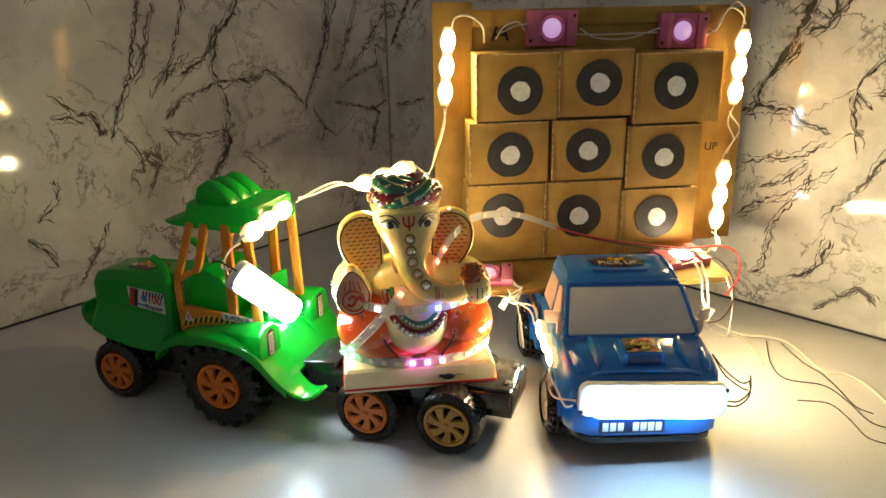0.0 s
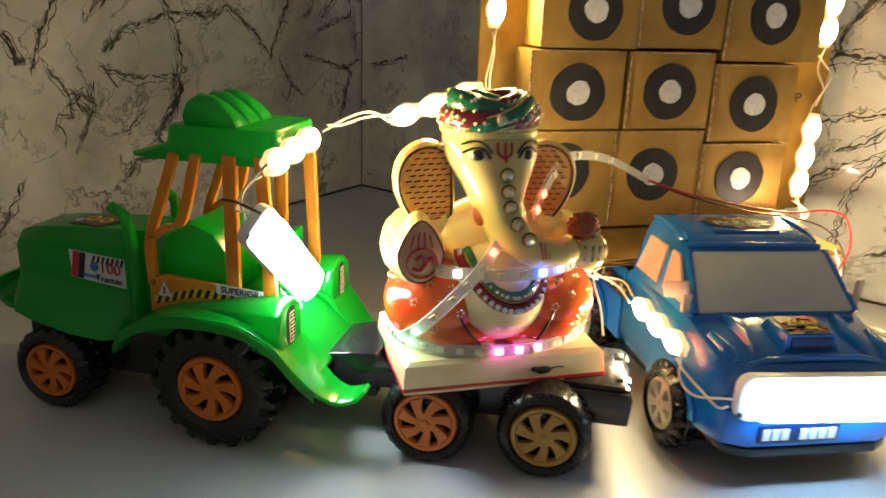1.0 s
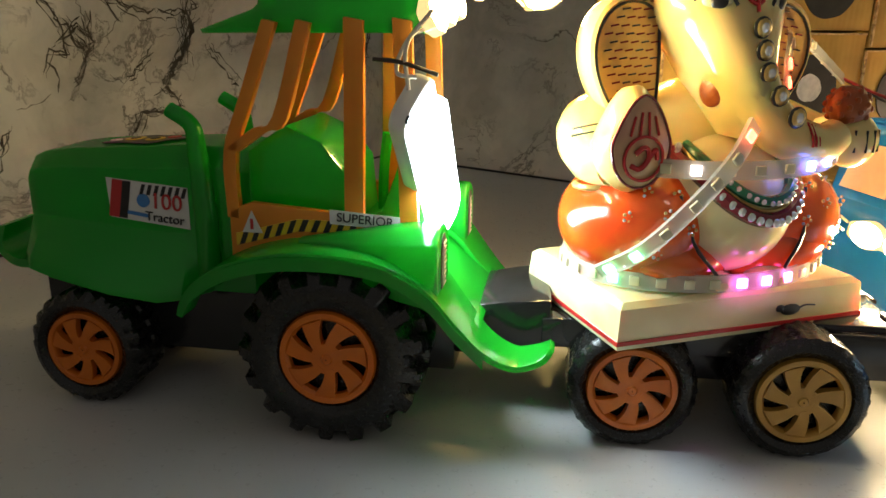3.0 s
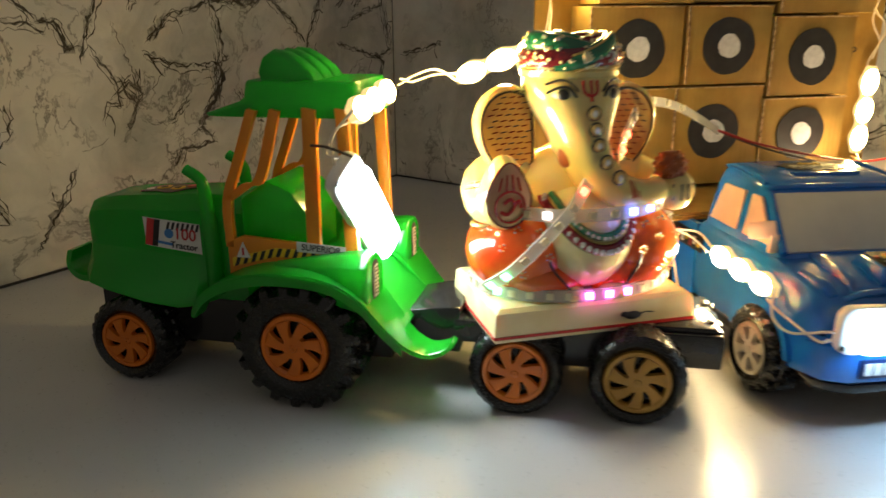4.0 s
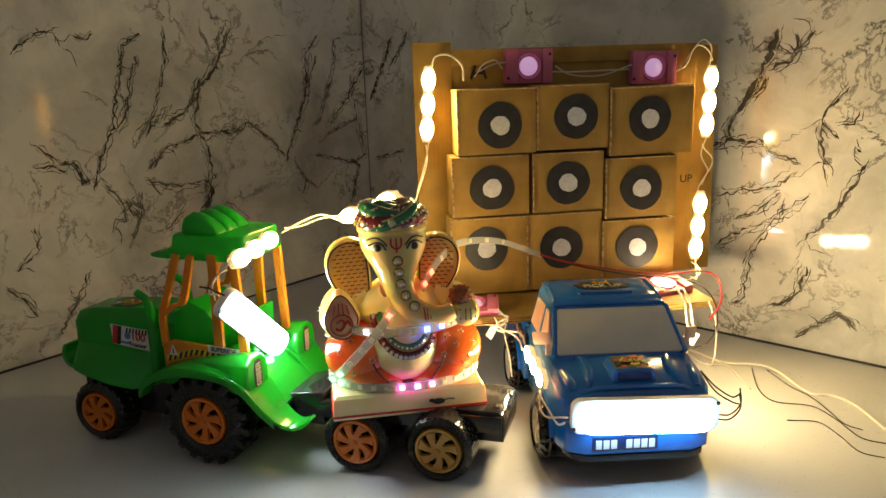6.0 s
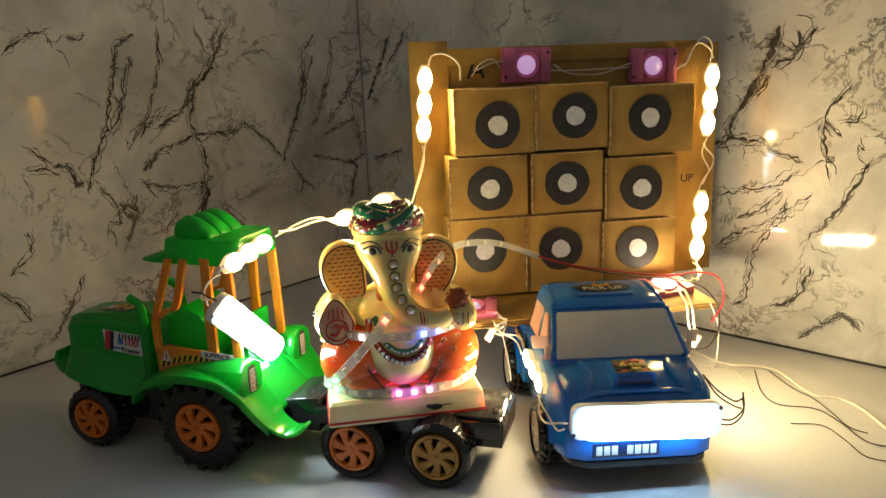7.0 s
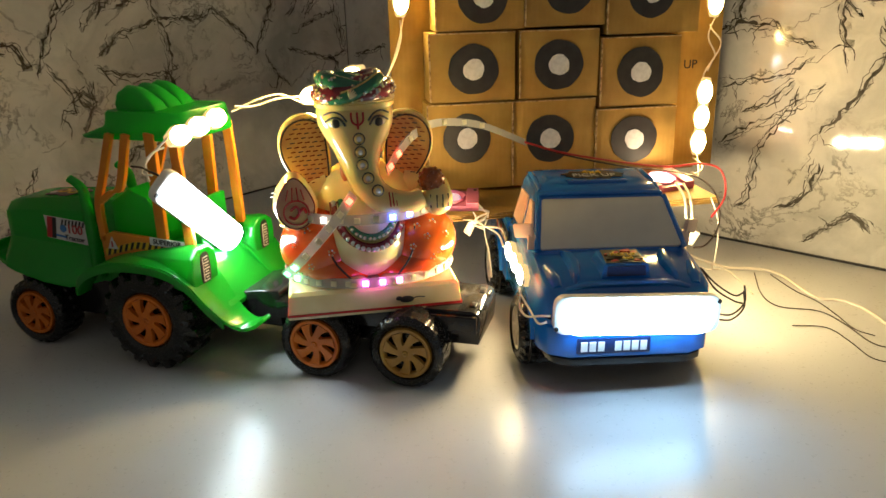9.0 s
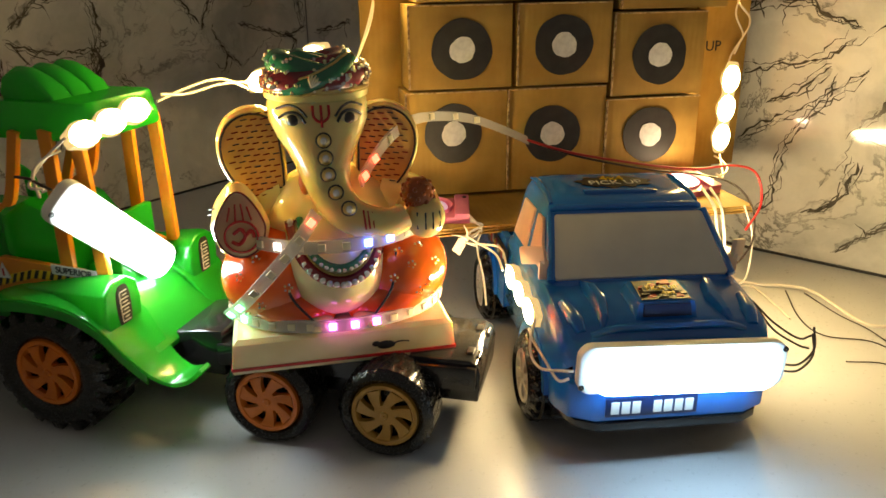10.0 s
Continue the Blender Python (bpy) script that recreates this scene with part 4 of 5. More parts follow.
for k in range(10):
    part("sticker_mark", box(bmesh.new(), (0.0004, 0.0030, 0.0035 + 0.001 * (k % 3)), (-0.0477, 0.105 + 0.0045 * k, 0.0475 + 0.0012 * (k % 2))), (STICK_YELLOW, STICK_WHITE, STICK_RED)[k % 3], decal)
number = part("number_plate", rounded(box(bmesh.new(), (0.039, 0.0012, 0.0085), (-0.009, -0.0042, 0.0235)), 0.0004), NAVY, truck, "dark blue plate with pale marks")
for k in range(8):
    if k == 3:
        continue
    part("character_bar", box(bmesh.new(), (0.0034, 0.0004, 0.0054), (-0.0247 + 0.0045 * k, -0.0050, 0.0235)), STICK_WHITE, number)


def emblem(name, w, h, place, label):
    """A red, black and yellow sticker of broken shapes."""
    base = part(name, plate([(-w / 2, -h / 2), (w / 2, -h / 2), (w / 2 * 0.96, h / 2), (-w / 2 * 0.96, h / 2)]), STICK_BLACK, truck, label, place)
    rng = random.Random(4)
    for k in range(26):
        x, z, s = rng.uniform(-0.42, 0.42) * w, rng.uniform(-0.40, 0.40) * h, rng.uniform(0.05, 0.12) * h
        mat = (STICK_RED, STICK_RED, STICK_BLACK, STICK_YELLOW)[k % 4]
        part("emblem_mark", plate([(x - s * 1.4, z - s), (x + s * 1.2, z - s * 0.8), (x + s, z + s), (x - s * 0.7, z + s * 0.7)], 0.00015 + 0.00003 * k), mat, base, "", pose(0, -0.00015 - 0.00003 * k, 0))
    return base


badge = emblem("bonnet_sticker", 0.021, 0.015, pose(0, 0.0200, 0.0642, -82, 0, 0), "black, red and yellow sticker with the words pick up on the bonnet scoop")
part("word_band", plate([(-0.0085, -0.0030), (0.0085, -0.0030), (0.0085, 0.0008), (-0.0085, 0.0008)], 0.0003), STICK_BLACK, badge, "", pose(0, -0.0012, 0))
lettering("word", "PICK UP", 0.0038, STICK_YELLOW, badge, pose(0, -0.0014, -0.0011, 90))
lettering("word", "4x4", 0.0040, STICK_YELLOW, badge, pose(0.0015, -0.0014, -0.0050, 90))
# roof sticker: outlined yellow words on a ragged black ground
outline = [(0.0182 * math.cos(a) * (1 + 0.10 * math.sin(9 * a)), 0.0078 * math.sin(a) * (1 + 0.18 * math.cos(11 * a))) for a in np.linspace(0, 2 * math.pi, 40, endpoint=False)]
crest = part("roof_sticker", plate(outline), STICK_BLACK, truck, "black sticker with yellow lettering on the roof", pose(0.001, 0.0875, 0.0930, -86, 0, 0))
lettering("word", "PICK UP", 0.0074, STICK_WHITE, crest, pose(0, -0.0003, -0.0024, 90))
lettering("word", "4x4", 0.0082, STICK_YELLOW, crest, pose(0, -0.0003, 0.0036, 90))
# the scoop is solid; this navy plate paints its shaded opening
mouth = loft(bmesh.new(), [[(-0.0105, 0.0098, 0.0565), (0.0105, 0.0098, 0.0565), (0.0100, 0.0106, 0.0615), (-0.0100, 0.0106, 0.0615)], [(-0.0105, 0.0108, 0.0565), (0.0105, 0.0108, 0.0565), (0.0100, 0.0116, 0.0615), (-0.0100, 0.0116, 0.0615)]])
part("scoop_mouth_shade", mouth, NAVY, truck, "navy plate standing in for the shade in the scoop's mouth")


# ---- cardboard stage behind: x across, y to the back, origin in the middle of the boxes' front ----
STAGE = pose(0.127, 0.608, 0, 0, 0, 7)


def staged(x, y, z, *turn):
    return STAGE @ pose(x, y, z, *turn)


# boxes: left edge, foot, width and height of the front face
BOXES = (((-0.0865, 0.1745, 0.062, 0.0495), (-0.0250, 0.1755, 0.058, 0.0495), (0.0330, 0.1685, 0.069, 0.0530)),
         ((-0.0915, 0.1270, 0.061, 0.0470), (-0.0285, 0.1270, 0.058, 0.0470), (0.0300, 0.1185, 0.060, 0.0490)),
         ((-0.0940, 0.0650, 0.061, 0.0615), (-0.0335, 0.0650, 0.062, 0.0615), (0.0280, 0.0650, 0.062, 0.0530)))
DISCS = (((-0.0533, 0.1965), (0.0063, 0.2007), (0.0656, 0.1966)), ((-0.0604, 0.1491), (-0.0001, 0.1501), (0.0601, 0.1425)), ((-0.0656, 0.1018), (-0.0054, 0.0987), (0.0577, 0.0949)))
rng = random.Random(11)


def blob(radius, wobble, thick, seed, sides=44):
    """A hand-cut disc."""
    r = random.Random(seed)
    ph = [r.uniform(0, 6.28) for _ in range(4)]
    out = []
    for k in range(sides):
        a = 2 * math.pi * k / sides
        rad = radius * (1 + wobble * (math.sin(2 * a + ph[0]) + 0.7 * math.sin(3 * a + ph[1]) + 0.5 * math.sin(7 * a + ph[2]) + 0.3 * math.sin(11 * a + ph[3])))
        out.append((rad * math.cos(a), rad * math.sin(a)))
    return prism(bmesh.new(), out, 0, thick)


for row in range(3):
    for col in range(3):
        x, z, w, h = BOXES[row][col]
        at = staged(x + w / 2, 0.0, z, 0, 0, rng.uniform(-1.0, 1.0))
        crate = thing("cardboard_box", at, "small brown cardboard box with a black disc glued on", "cardboard box", "speaker boxes on the stage")
        bm = rounded(box(bmesh.new(), (w - 0.001, 0.029, h - 0.0006), (0, 0.0145, h / 2)), 0.0007)
        part("carton", bm, CARD, crate)
        # folded flap seams and raw edges
        part("flap_edge", rounded(box(bmesh.new(), (0.0012, 0.0016, h - 0.002), (-w / 2 + 0.0008, -0.0004, h / 2)), 0.0003), CARD_EDGE, crate, "rough torn cardboard edge")
        part("flap_edge", rounded(box(bmesh.new(), (w - 0.002, 0.0014, 0.0010), (0, -0.0004, h - 0.0008)), 0.0003), CARD_EDGE, crate, "rough torn cardboard edge")
        dx, dz = DISCS[row][col]
        seed = row * 3 + col
        disc = part("disc", blob(0.0172, 0.018, 0.0009, seed), INK, crate, "black hand-cut paper disc", pose(dx - x - w / 2, -0.0009, dz - z))
        part("disc_centre", blob(0.0072, 0.035, 0.0006, seed + 40), PAPER, disc, "white hand-cut paper centre", pose(0.0, -0.0006, 0.0))

# the panel behind the boxes and the shelf under them
panel = thing("cardboard_backboard", staged(0, 0.0305, 0.0632), "brown cardboard panel with folded side strips", "cardboard panel")
part("sheet", rounded(box(bmesh.new(), (0.222, 0.004, 0.190), (0.010, 0.002, 0.095)), 0.0006), CARD, panel)
part("side_strip", rounded(box(bmesh.new(), (0.030, 0.0025, 0.196), (-0.0995, -0.0013, 0.098)), 0.0006), CARD, panel)
part("side_strip", rounded(box(bmesh.new(), (0.036, 0.0025, 0.186), (0.1165, -0.0013, 0.095)), 0.0006), CARD, panel)
part("top_strip", rounded(box(bmesh.new(), (0.20, 0.0022, 0.012), (0.010, -0.0011, 0.184)), 0.0005), CARD, panel)
lettering("print", "UP", 0.009, INK, panel, pose(0.111, -0.0027, 0.080, 90, 0, 0))
for k, (x, z, w, h, a) in enumerate(((-0.066, 0.176, 0.002, 0.018, 20), (-0.060, 0.176, 0.002, 0.018, -20), (-0.063, 0.172, 0.008, 0.002, 0), (-0.050, 0.182, 0.010, 0.002, 10))):
    part("print_bar", box(bmesh.new(), (w, 0.0005, h), (0, 0, 0)), INK, panel, "", pose(x, -0.0003, z, 0, a, 0))

shelf = thing("cardboard_shelf", staged(0, 0, 0.0588), "brown corrugated cardboard shelf laid over the truck bed", "cardboard shelf")
for k in range(3):
    part("liner", rounded(box(bmesh.new(), (0.206 - 0.0008 * k, 0.098 - 0.001 * k, 0.0010), (-0.0045, -0.008, 0.0005 + 0.0016 * k)), 0.0003), CARD, shelf)
for k in range(2):
    bm = bmesh.new()
    rings = []
    for i in range(150):
        x = -0.106 + 0.203 * i / 149
        z = 0.0013 + 0.0016 * k + 0.00035 * math.sin(i * 2.1)
        rings.append([(x, -0.0555, z - 0.0002), (x, 0.038, z - 0.0002), (x, 0.038, z + 0.0002), (x, -0.0555, z + 0.0002)])
    part("fluting", loft(bm, rings), CARD_EDGE, shelf, "corrugated paper fluting")


# ---- light modules ----
def led_module(label, place, material, group="warm light modules", length=0.058, width=0.0120):
    """A slim white housing with three glowing domes, along z, facing -y."""
    ob = thing("led_module", place, label, "light module", group)
    edge = [(width / 2 * (0.80 + 0.20 * math.cos(2 * math.pi * q * length / (length * 0.32))) * (1 - 0.25 * (abs(q) > 0.49)), q * length) for q in np.linspace(-0.5, 0.5, 31)]
    bm = prism(bmesh.new(), edge + [(-x, z) for x, z in reversed(edge)], 0.0, 0.004)
    part("housing", rounded(bm, 0.0008, 2, 0.6), HOUSING, ob, "frosted moulded housing")
    for k in (-1, 0, 1):
        part("led_dome", ball(bmesh.new(), (width * 0.43, 0.0010, width * 0.72), (0, 0.0001, k * length * 0.32), u=18, v=8), material, ob, "glowing warm white dome")
    return ob


WARM_LABEL = "slim module of three warm white domes"
led_module(WARM_LABEL + " beside the boxes", staged(-0.1045, 0.0235, 0.213, 0, 4, 0), WARM)
led_module(WARM_LABEL + " beside the boxes", staged(0.126, 0.0225, 0.206, 0, 3, -18), WARM)
led_module(WARM_LABEL + " beside the boxes", staged(0.115, 0.011, 0.106, 0, 3, -18), WARM)


def between(a, b, face):
    """A pose whose z runs from a to b and whose -y looks towards face."""
    a, b = Vector(a), Vector(b)
    z = (b - a).normalized()
    y = -(Vector(face) - z * Vector(face).dot(z)).normalized()
    x = y.cross(z)
    m = Matrix((x, y, z)).transposed().to_4x4()
    m.translation = (a + b) / 2
    return m


led_module(WARM_LABEL + " hanging on its wires", between((-0.0475, 0.560, 0.1365), (-0.003, 0.527, 0.158), (0.55, -1, 0.3)), WARM)
led_module(WARM_LABEL + " taped to the tractor roof", between((-0.1005, 0.463, 0.1315), (-0.0815, 0.510, 0.138), (0.9, -0.5, 0.4)), WARM, length=0.050, width=0.0118)
led_module("three glowing warm domes along the truck side", TRUCK @ between((-0.0520, 0.0835, 0.0505), (-0.0512, 0.0300, 0.0475), (-1, 0, 0.1)), SIDE, length=0.055, width=0.0115)
led_module("three glowing warm domes along the truck side", TRUCK @ between((0.0522, 0.1100, 0.0540), (0.0518, 0.0560, 0.0515), (1, 0, -0.05)), SIDE, length=0.050, width=0.011)


def light_bar(label, place, material, length=0.089, width=0.0215):
    """A large white module with a glowing cover, along x, facing -y."""
    ob = thing("led_light_bar", place, label, "light module", "large white light modules")
    def rounded_plate(long, high, radius, y0, y1):
        out = [(sx * (long / 2 - radius) + radius * math.cos(a), sz * (high / 2 - radius) + radius * math.sin(a))
               for sx, sz, a0 in ((1, 1, 0.0), (-1, 1, 0.5), (-1, -1, 1.0), (1, -1, 1.5)) for a in np.linspace(a0 * math.pi, (a0 + 0.5) * math.pi, 6)]
        return rounded(prism(bmesh.new(), out, y0, y1), 0.0012, 2, 0.7)
    part("housing", rounded_plate(length, width, 0.0058, 0.0, 0.0055), WHITE, ob, "white moulded housing with end tabs")
    cover = rounded_plate(length * 0.90, width * 0.88, 0.0080, -0.0042, 0.001)
    part("cover", cover, material, ob, "glowing white cover")
    # black dots paint the shade of screw holes; none is bored
    for sx in (-1, 1):
        part("screw_hole_dot", lathe(bmesh.new(), [(0.0001, -0.0004), (0.0011, -0.0004), (0.0013, 0.0003)], 12, "Y", (sx * length * 0.482, 0, sx * width * 0.34)), STICK_BLACK, ob)
    return ob


light_bar("long white light module glowing cool white on the truck's nose", TRUCK @ pose(0.0022, -0.0062, 0.0408, 0, 1.4, 0), COOL, 0.0875, 0.0210)
lamp_long = Vector((0.0094, 0.0305, -0.0261)).normalized()
lamp_wide = Vector((0.0050, 0.0043, 0.0069)).normalized()
lamp_back = lamp_wide.cross(lamp_long).normalized()
lamp_back = lamp_back if lamp_back.y > 0 else -lamp_back
m = Matrix((lamp_long, lamp_back, lamp_long.cross(lamp_back))).transposed().to_4x4()
m.translation = Vector((-0.0948, 0.4868, 0.0836)) + lamp_back * 0.001
light_bar("long white light module glowing cool white, leaning on the tractor", m, LAMP, 0.084, 0.0195)


def pink_module(label, place, lens):
    """A square pink housing with a round lens, facing -y."""
    ob = thing("pink_led_module", place, label, "light module", "pink light modules")
    part("housing", rounded(box(bmesh.new(), (0.0385, 0.0045, 0.0260), (0, 0.00225, 0)), 0.0010), PINK, ob, "pink moulded housing")
    part("rail", rounded(box(bmesh.new(), (0.0100, 0.0030, 0.0260), (-0.0135, -0.0005, 0)), 0.0008), PINK, ob)
    part("rail", rounded(box(bmesh.new(), (0.0080, 0.0030, 0.0260), (0.0150, -0.0005, 0)), 0.0008), PINK, ob)
    part("collar", lathe(bmesh.new(), [(0.0075, 0.001), (0.0088, -0.001), (0.0098, -0.002), (0.0104, 0.001)], 24), PINK, ob)
    part("lens", lathe(bmesh.new(), [(0.0001, -0.0028), (0.004, -0.0024), (0.0066, -0.0012), (0.0076, 0.0005)], 24), lens, ob, "round glowing lens")
    # screw holes as black dots, the dark inside put into the colour
    for sx, sz in ((-0.0165, -0.009), (0.0165, 0.009)):
        part("screw_hole_dot", lathe(bmesh.new(), [(0.0001, -0.0022), (0.0012, -0.0022), (0.0014, -0.0014)], 10, "Y", (sx, 0, sz)), STICK_BLACK, ob)
    return ob


pink_module("square pink light module with a violet lens on the backboard", staged(-0.0245, 0.0240, 0.2392, 0, 1, 0), PINK_LENS)
pink_module("square pink light module with a violet lens on the backboard", staged(0.0780, 0.0240, 0.2348, 0, 2, 0), PINK_LENS)
pink_module("square pink light module lying on the cardboard shelf", staged(-0.084, -0.034, 0.0685, -82, 0, -12), PINK_LENS)
pink_module("square pink light module glowing white on the cardboard shelf", staged(0.071, -0.022, 0.0690, -80, 0, 14), SHELF)


# ---- the painted statue: x across, y to the back, origin on the ground below its middle ----
STATUE = pose(-0.003, 0.4875, 0, 0, 0, 8)
STONES = [STONE, STONE_WHITE, STONE_ORANGE, STONE_PINK, STONE_RED, STONE_MAROON, STONE_GREEN, STONE_GOLD, GEM, STICK_BLACK, STONE_BROWN, STONE_TAN]
CREAM, PALE_STONE, OR, PK, RD, MR, GR, GD, GM, BK, BR, TN = range(12)


def oval_ring(bm, rx, ry, z, thick, slot, centre=(0, 0), tilt=0.0, start=0.0, end=2 * math.pi, count=24):
    pts = []
    for k in range(count + 1):
        a = start + (end - start) * k / count
        pts.append((centre[0] + rx * math.cos(a), centre[1] + ry * math.sin(a), z + tilt * math.sin(a)))
    return tube(bm, pts, thick, 8, 2, slot)


def statue():
    bm = bmesh.new()
    # plinth with a red line round its foot
    loft(bm, [[(-0.047, -0.034, 0.0345), (0.047, -0.034, 0.0345), (0.047, 0.030, 0.0345), (-0.047, 0.030, 0.0345)],
              [(-0.0475, -0.0345, 0.036), (0.0475, -0.0345, 0.036), (0.0475, 0.0305, 0.036), (-0.0475, 0.0305, 0.036)],
              [(-0.0465, -0.0335, 0.0475), (0.0465, -0.0335, 0.0475), (0.0465, 0.0295, 0.0475), (-0.0465, 0.0295, 0.0475)],
              [(-0.0445, -0.0315, 0.0492), (0.0445, -0.0315, 0.0492), (0.0445, 0.0275, 0.0492), (-0.0445, 0.0275, 0.0492)]], slot=PALE_STONE)
    loft(bm, [[(-0.0478, -0.0348, z), (0.0478, -0.0348, z), (0.0478, 0.0308, z), (-0.0478, 0.0308, z)] for z in (0.0362, 0.0375)], slot=RD)
    # small painted animal on the plinth's front
    ball(bm, (0.0042, 0.0005, 0.0020), (0.017, -0.0346, 0.0412), slot=BK, u=10, v=6)
    ball(bm, (0.0018, 0.0005, 0.0013), (0.0128, -0.0346, 0.0420), slot=BK, u=8, v=6)
    tube(bm, [(0.020, -0.0346, 0.0412), (0.023, -0.0346, 0.0422), (0.027, -0.0346, 0.0418)], 0.0003, 6, 3, BK)
    tube(bm, [(0.014, -0.0346, 0.0405), (0.0125, -0.0346, 0.0425)], 0.0005, 6, 3, BK)
    # crossed legs, belly, chest
    ball(bm, (0.0235, 0.0275, 0.0205), (-0.0270, -0.004, 0.0678), Matrix.Rotation(radians(-12), 4, "Y"), OR, 28, 18)
    ball(bm, (0.0235, 0.0275, 0.0205), (0.0270, -0.004, 0.0678), Matrix.Rotation(radians(12), 4, "Y"), OR, 28, 18)
    ball(bm, (0.019, 0.012, 0.010), (-0.020, -0.020, 0.0575), Matrix.Rotation(radians(12), 4, "Y"), OR, 20, 12)
    ball(bm, (0.019, 0.012, 0.010), (0.020, -0.020, 0.0575), Matrix.Rotation(radians(-12), 4, "Y"), OR, 20, 12)
    ball(bm, (0.0245, 0.0300, 0.024), (-0.0010, -0.0085, 0.0735), None, PALE_STONE, 30, 20)
    ball(bm, (0.030, 0.020, 0.026), (0.0, 0.004, 0.088), None, CREAM, 28, 18)
    for s in (-1, 1):
        ball(bm, (0.0065, 0.0075, 0.0036), (s * 0.0105, -0.0285, 0.0520), Matrix.Rotation(radians(s * 20), 4, "Z"), PALE_STONE, 16, 10)
        oval_ring(bm, 0.0042, 0.0040, 0.0545, 0.0007, BK, (s * 0.0135, -0.0265), 0.001, count=12)
        # painted flowers on the legs
        for dx, dz in ((0.030, 0.075), (0.037, 0.066), (0.026, 0.060), (0.034, 0.081), (0.022, 0.070), (0.041, 0.074), (0.033, 0.063), (0.039, 0.059), (0.025, 0.080)):
            px = s * dx
            py = -0.004 - 0.0275 * math.sqrt(max(0.05, 1 - ((dx - 0.0270) / 0.0235) ** 2 - ((dz - 0.0678) / 0.0205) ** 2))
            for k in range(5):
                ball(bm, (0.0006, 0.0005, 0.0006), (px + 0.0015 * math.cos(k * 1.257), py, dz + 0.0015 * math.sin(k * 1.257)), None, GM if k % 2 else GD, 6, 4)
    tube(bm, [(-0.024, -0.0260, 0.080), (-0.021, -0.0310, 0.066), (-0.013, -0.0335, 0.0555)], 0.0006, 6, 4, BK)
    tube(bm, [(0.024, -0.0260, 0.080), (0.021, -0.0310, 0.066), (0.013, -0.0335, 0.0555)], 0.0006, 6, 4, BK)
    # necklaces laid over the chest
    def chain(width, drop, top, thick, slot, beads=0, bead=0.0012):
        pts = []
        for k in range(17):
            a = math.pi * k / 16
            x, z = -width * math.cos(a), top - drop * math.sin(a)
            inside = max(0.02, 1 - (x / 0.0250) ** 2 - ((z - 0.0735) / 0.0245) ** 2)
            chest = max(0.02, 1 - (x / 0.030) ** 2 - ((z - 0.088) / 0.026) ** 2)
            pts.append((x, min(-0.0085 - 0.0305 * math.sqrt(inside), 0.004 - 0.0205 * math.sqrt(chest)), z))
        if beads:
            line = smooth_line(pts, 4)
            for k in range(beads):
                q = line[int(k * (len(line) - 1) / (beads - 1))]
                ball(bm, (bead, bead * 0.7, bead), (q.x, q.y - 0.0024, q.z), None, slot, 8, 6)
        else:
            tube(bm, pts, thick, 8, 3, slot)
    chain(0.0185, 0.0195, 0.0935, 0.0026, MR)
    chain(0.0188, 0.0200, 0.0935, 0, GM, 23, 0.0014)
    chain(0.0148, 0.0140, 0.0935, 0.0018, GR)
    chain(0.0149, 0.0142, 0.0935, 0, GM, 20, 0.0009)
    chain(0.0165, 0.0168, 0.0935, 0.0006, GD)
    # arms: the left one raised with an open palm, the right one holding a round sweet
    tube(bm, [(-0.020, 0.008, 0.100), (-0.036, 0.008, 0.096), (-0.041, -0.004, 0.091), (-0.0395, -0.014, 0.090)], [0.012, 0.0125, 0.011, 0.009], 14, 5, CREAM)
    # the raised palm is a pointed leaf, cream behind and pinkish in front
    for slot, grow, y0, y1 in ((CREAM, 1.0, -0.012, -0.0235), (PK, 0.86, -0.0225, -0.0256)):
        rows = []
        for q, shrink in ((0.0, 0.72), (0.25, 0.95), (0.7, 1.0), (1.0, 0.84)):
            ring = []
            for k in range(28):
                a = 2 * math.pi * k / 28
                top = max(0.0, math.cos(a))
                ring.append((-0.0388 + 0.0118 * grow * shrink * math.sin(a) * (1 - 0.30 * top), y0 + (y1 - y0) * q, 0.0960 + 0.0152 * grow * shrink * math.cos(a) * (1 + 0.14 * top)))
            rows.append(ring)
        loft(bm, rows, slot=slot)
    leaf = [(-0.0388 + 0.0100 * math.sin(a) * (1 - 0.30 * max(0, math.cos(a))), -0.0252, 0.0960 + 0.0129 * math.cos(a) * (1 + 0.14 * max(0, math.cos(a)))) for a in np.linspace(0, 2 * math.pi, 25)]
    tube(bm, leaf, 0.0004, 6, 2, MR)
    oval_of = [(-0.0385 + 0.0066 * math.cos(a), -0.0262, 0.0922 + 0.0066 * math.sin(a)) for a in np.linspace(0, 2 * math.pi, 17)]
    tube(bm, oval_of, 0.0005, 6, 2, RD)
    for k in range(4):
        tube(bm, [(-0.0435 + 0.0032 * k, -0.0262, 0.0990), (-0.0420 + 0.0022 * k, -0.0258, 0.1065 - 0.0012 * abs(k - 1.5))], 0.0004, 6, 2, RD)
    tube(bm, [(-0.0415, -0.0264, 0.0937), (-0.0385, -0.0268, 0.0957), (-0.037, -0.0268, 0.0927), (-0.0395, -0.0262, 0.0892), (-0.0425, -0.0255, 0.0902)], 0.0008, 6, 4, RD)
    tube(bm, [(-0.037, -0.0268, 0.0927), (-0.0345, -0.0263, 0.0947), (-0.0335, -0.0258, 0.0917)], 0.0008, 6, 4, RD)
    oval_ring(bm, 0.0105, 0.0075, 0.0800, 0.0011, GD, (-0.0375, -0.004), count=16)
    tube(bm, [(0.022, 0.006, 0.098), (0.036, 0.002, 0.094), (0.038, -0.014, 0.092)], [0.012, 0.0115, 0.0095], 14, 5, CREAM)
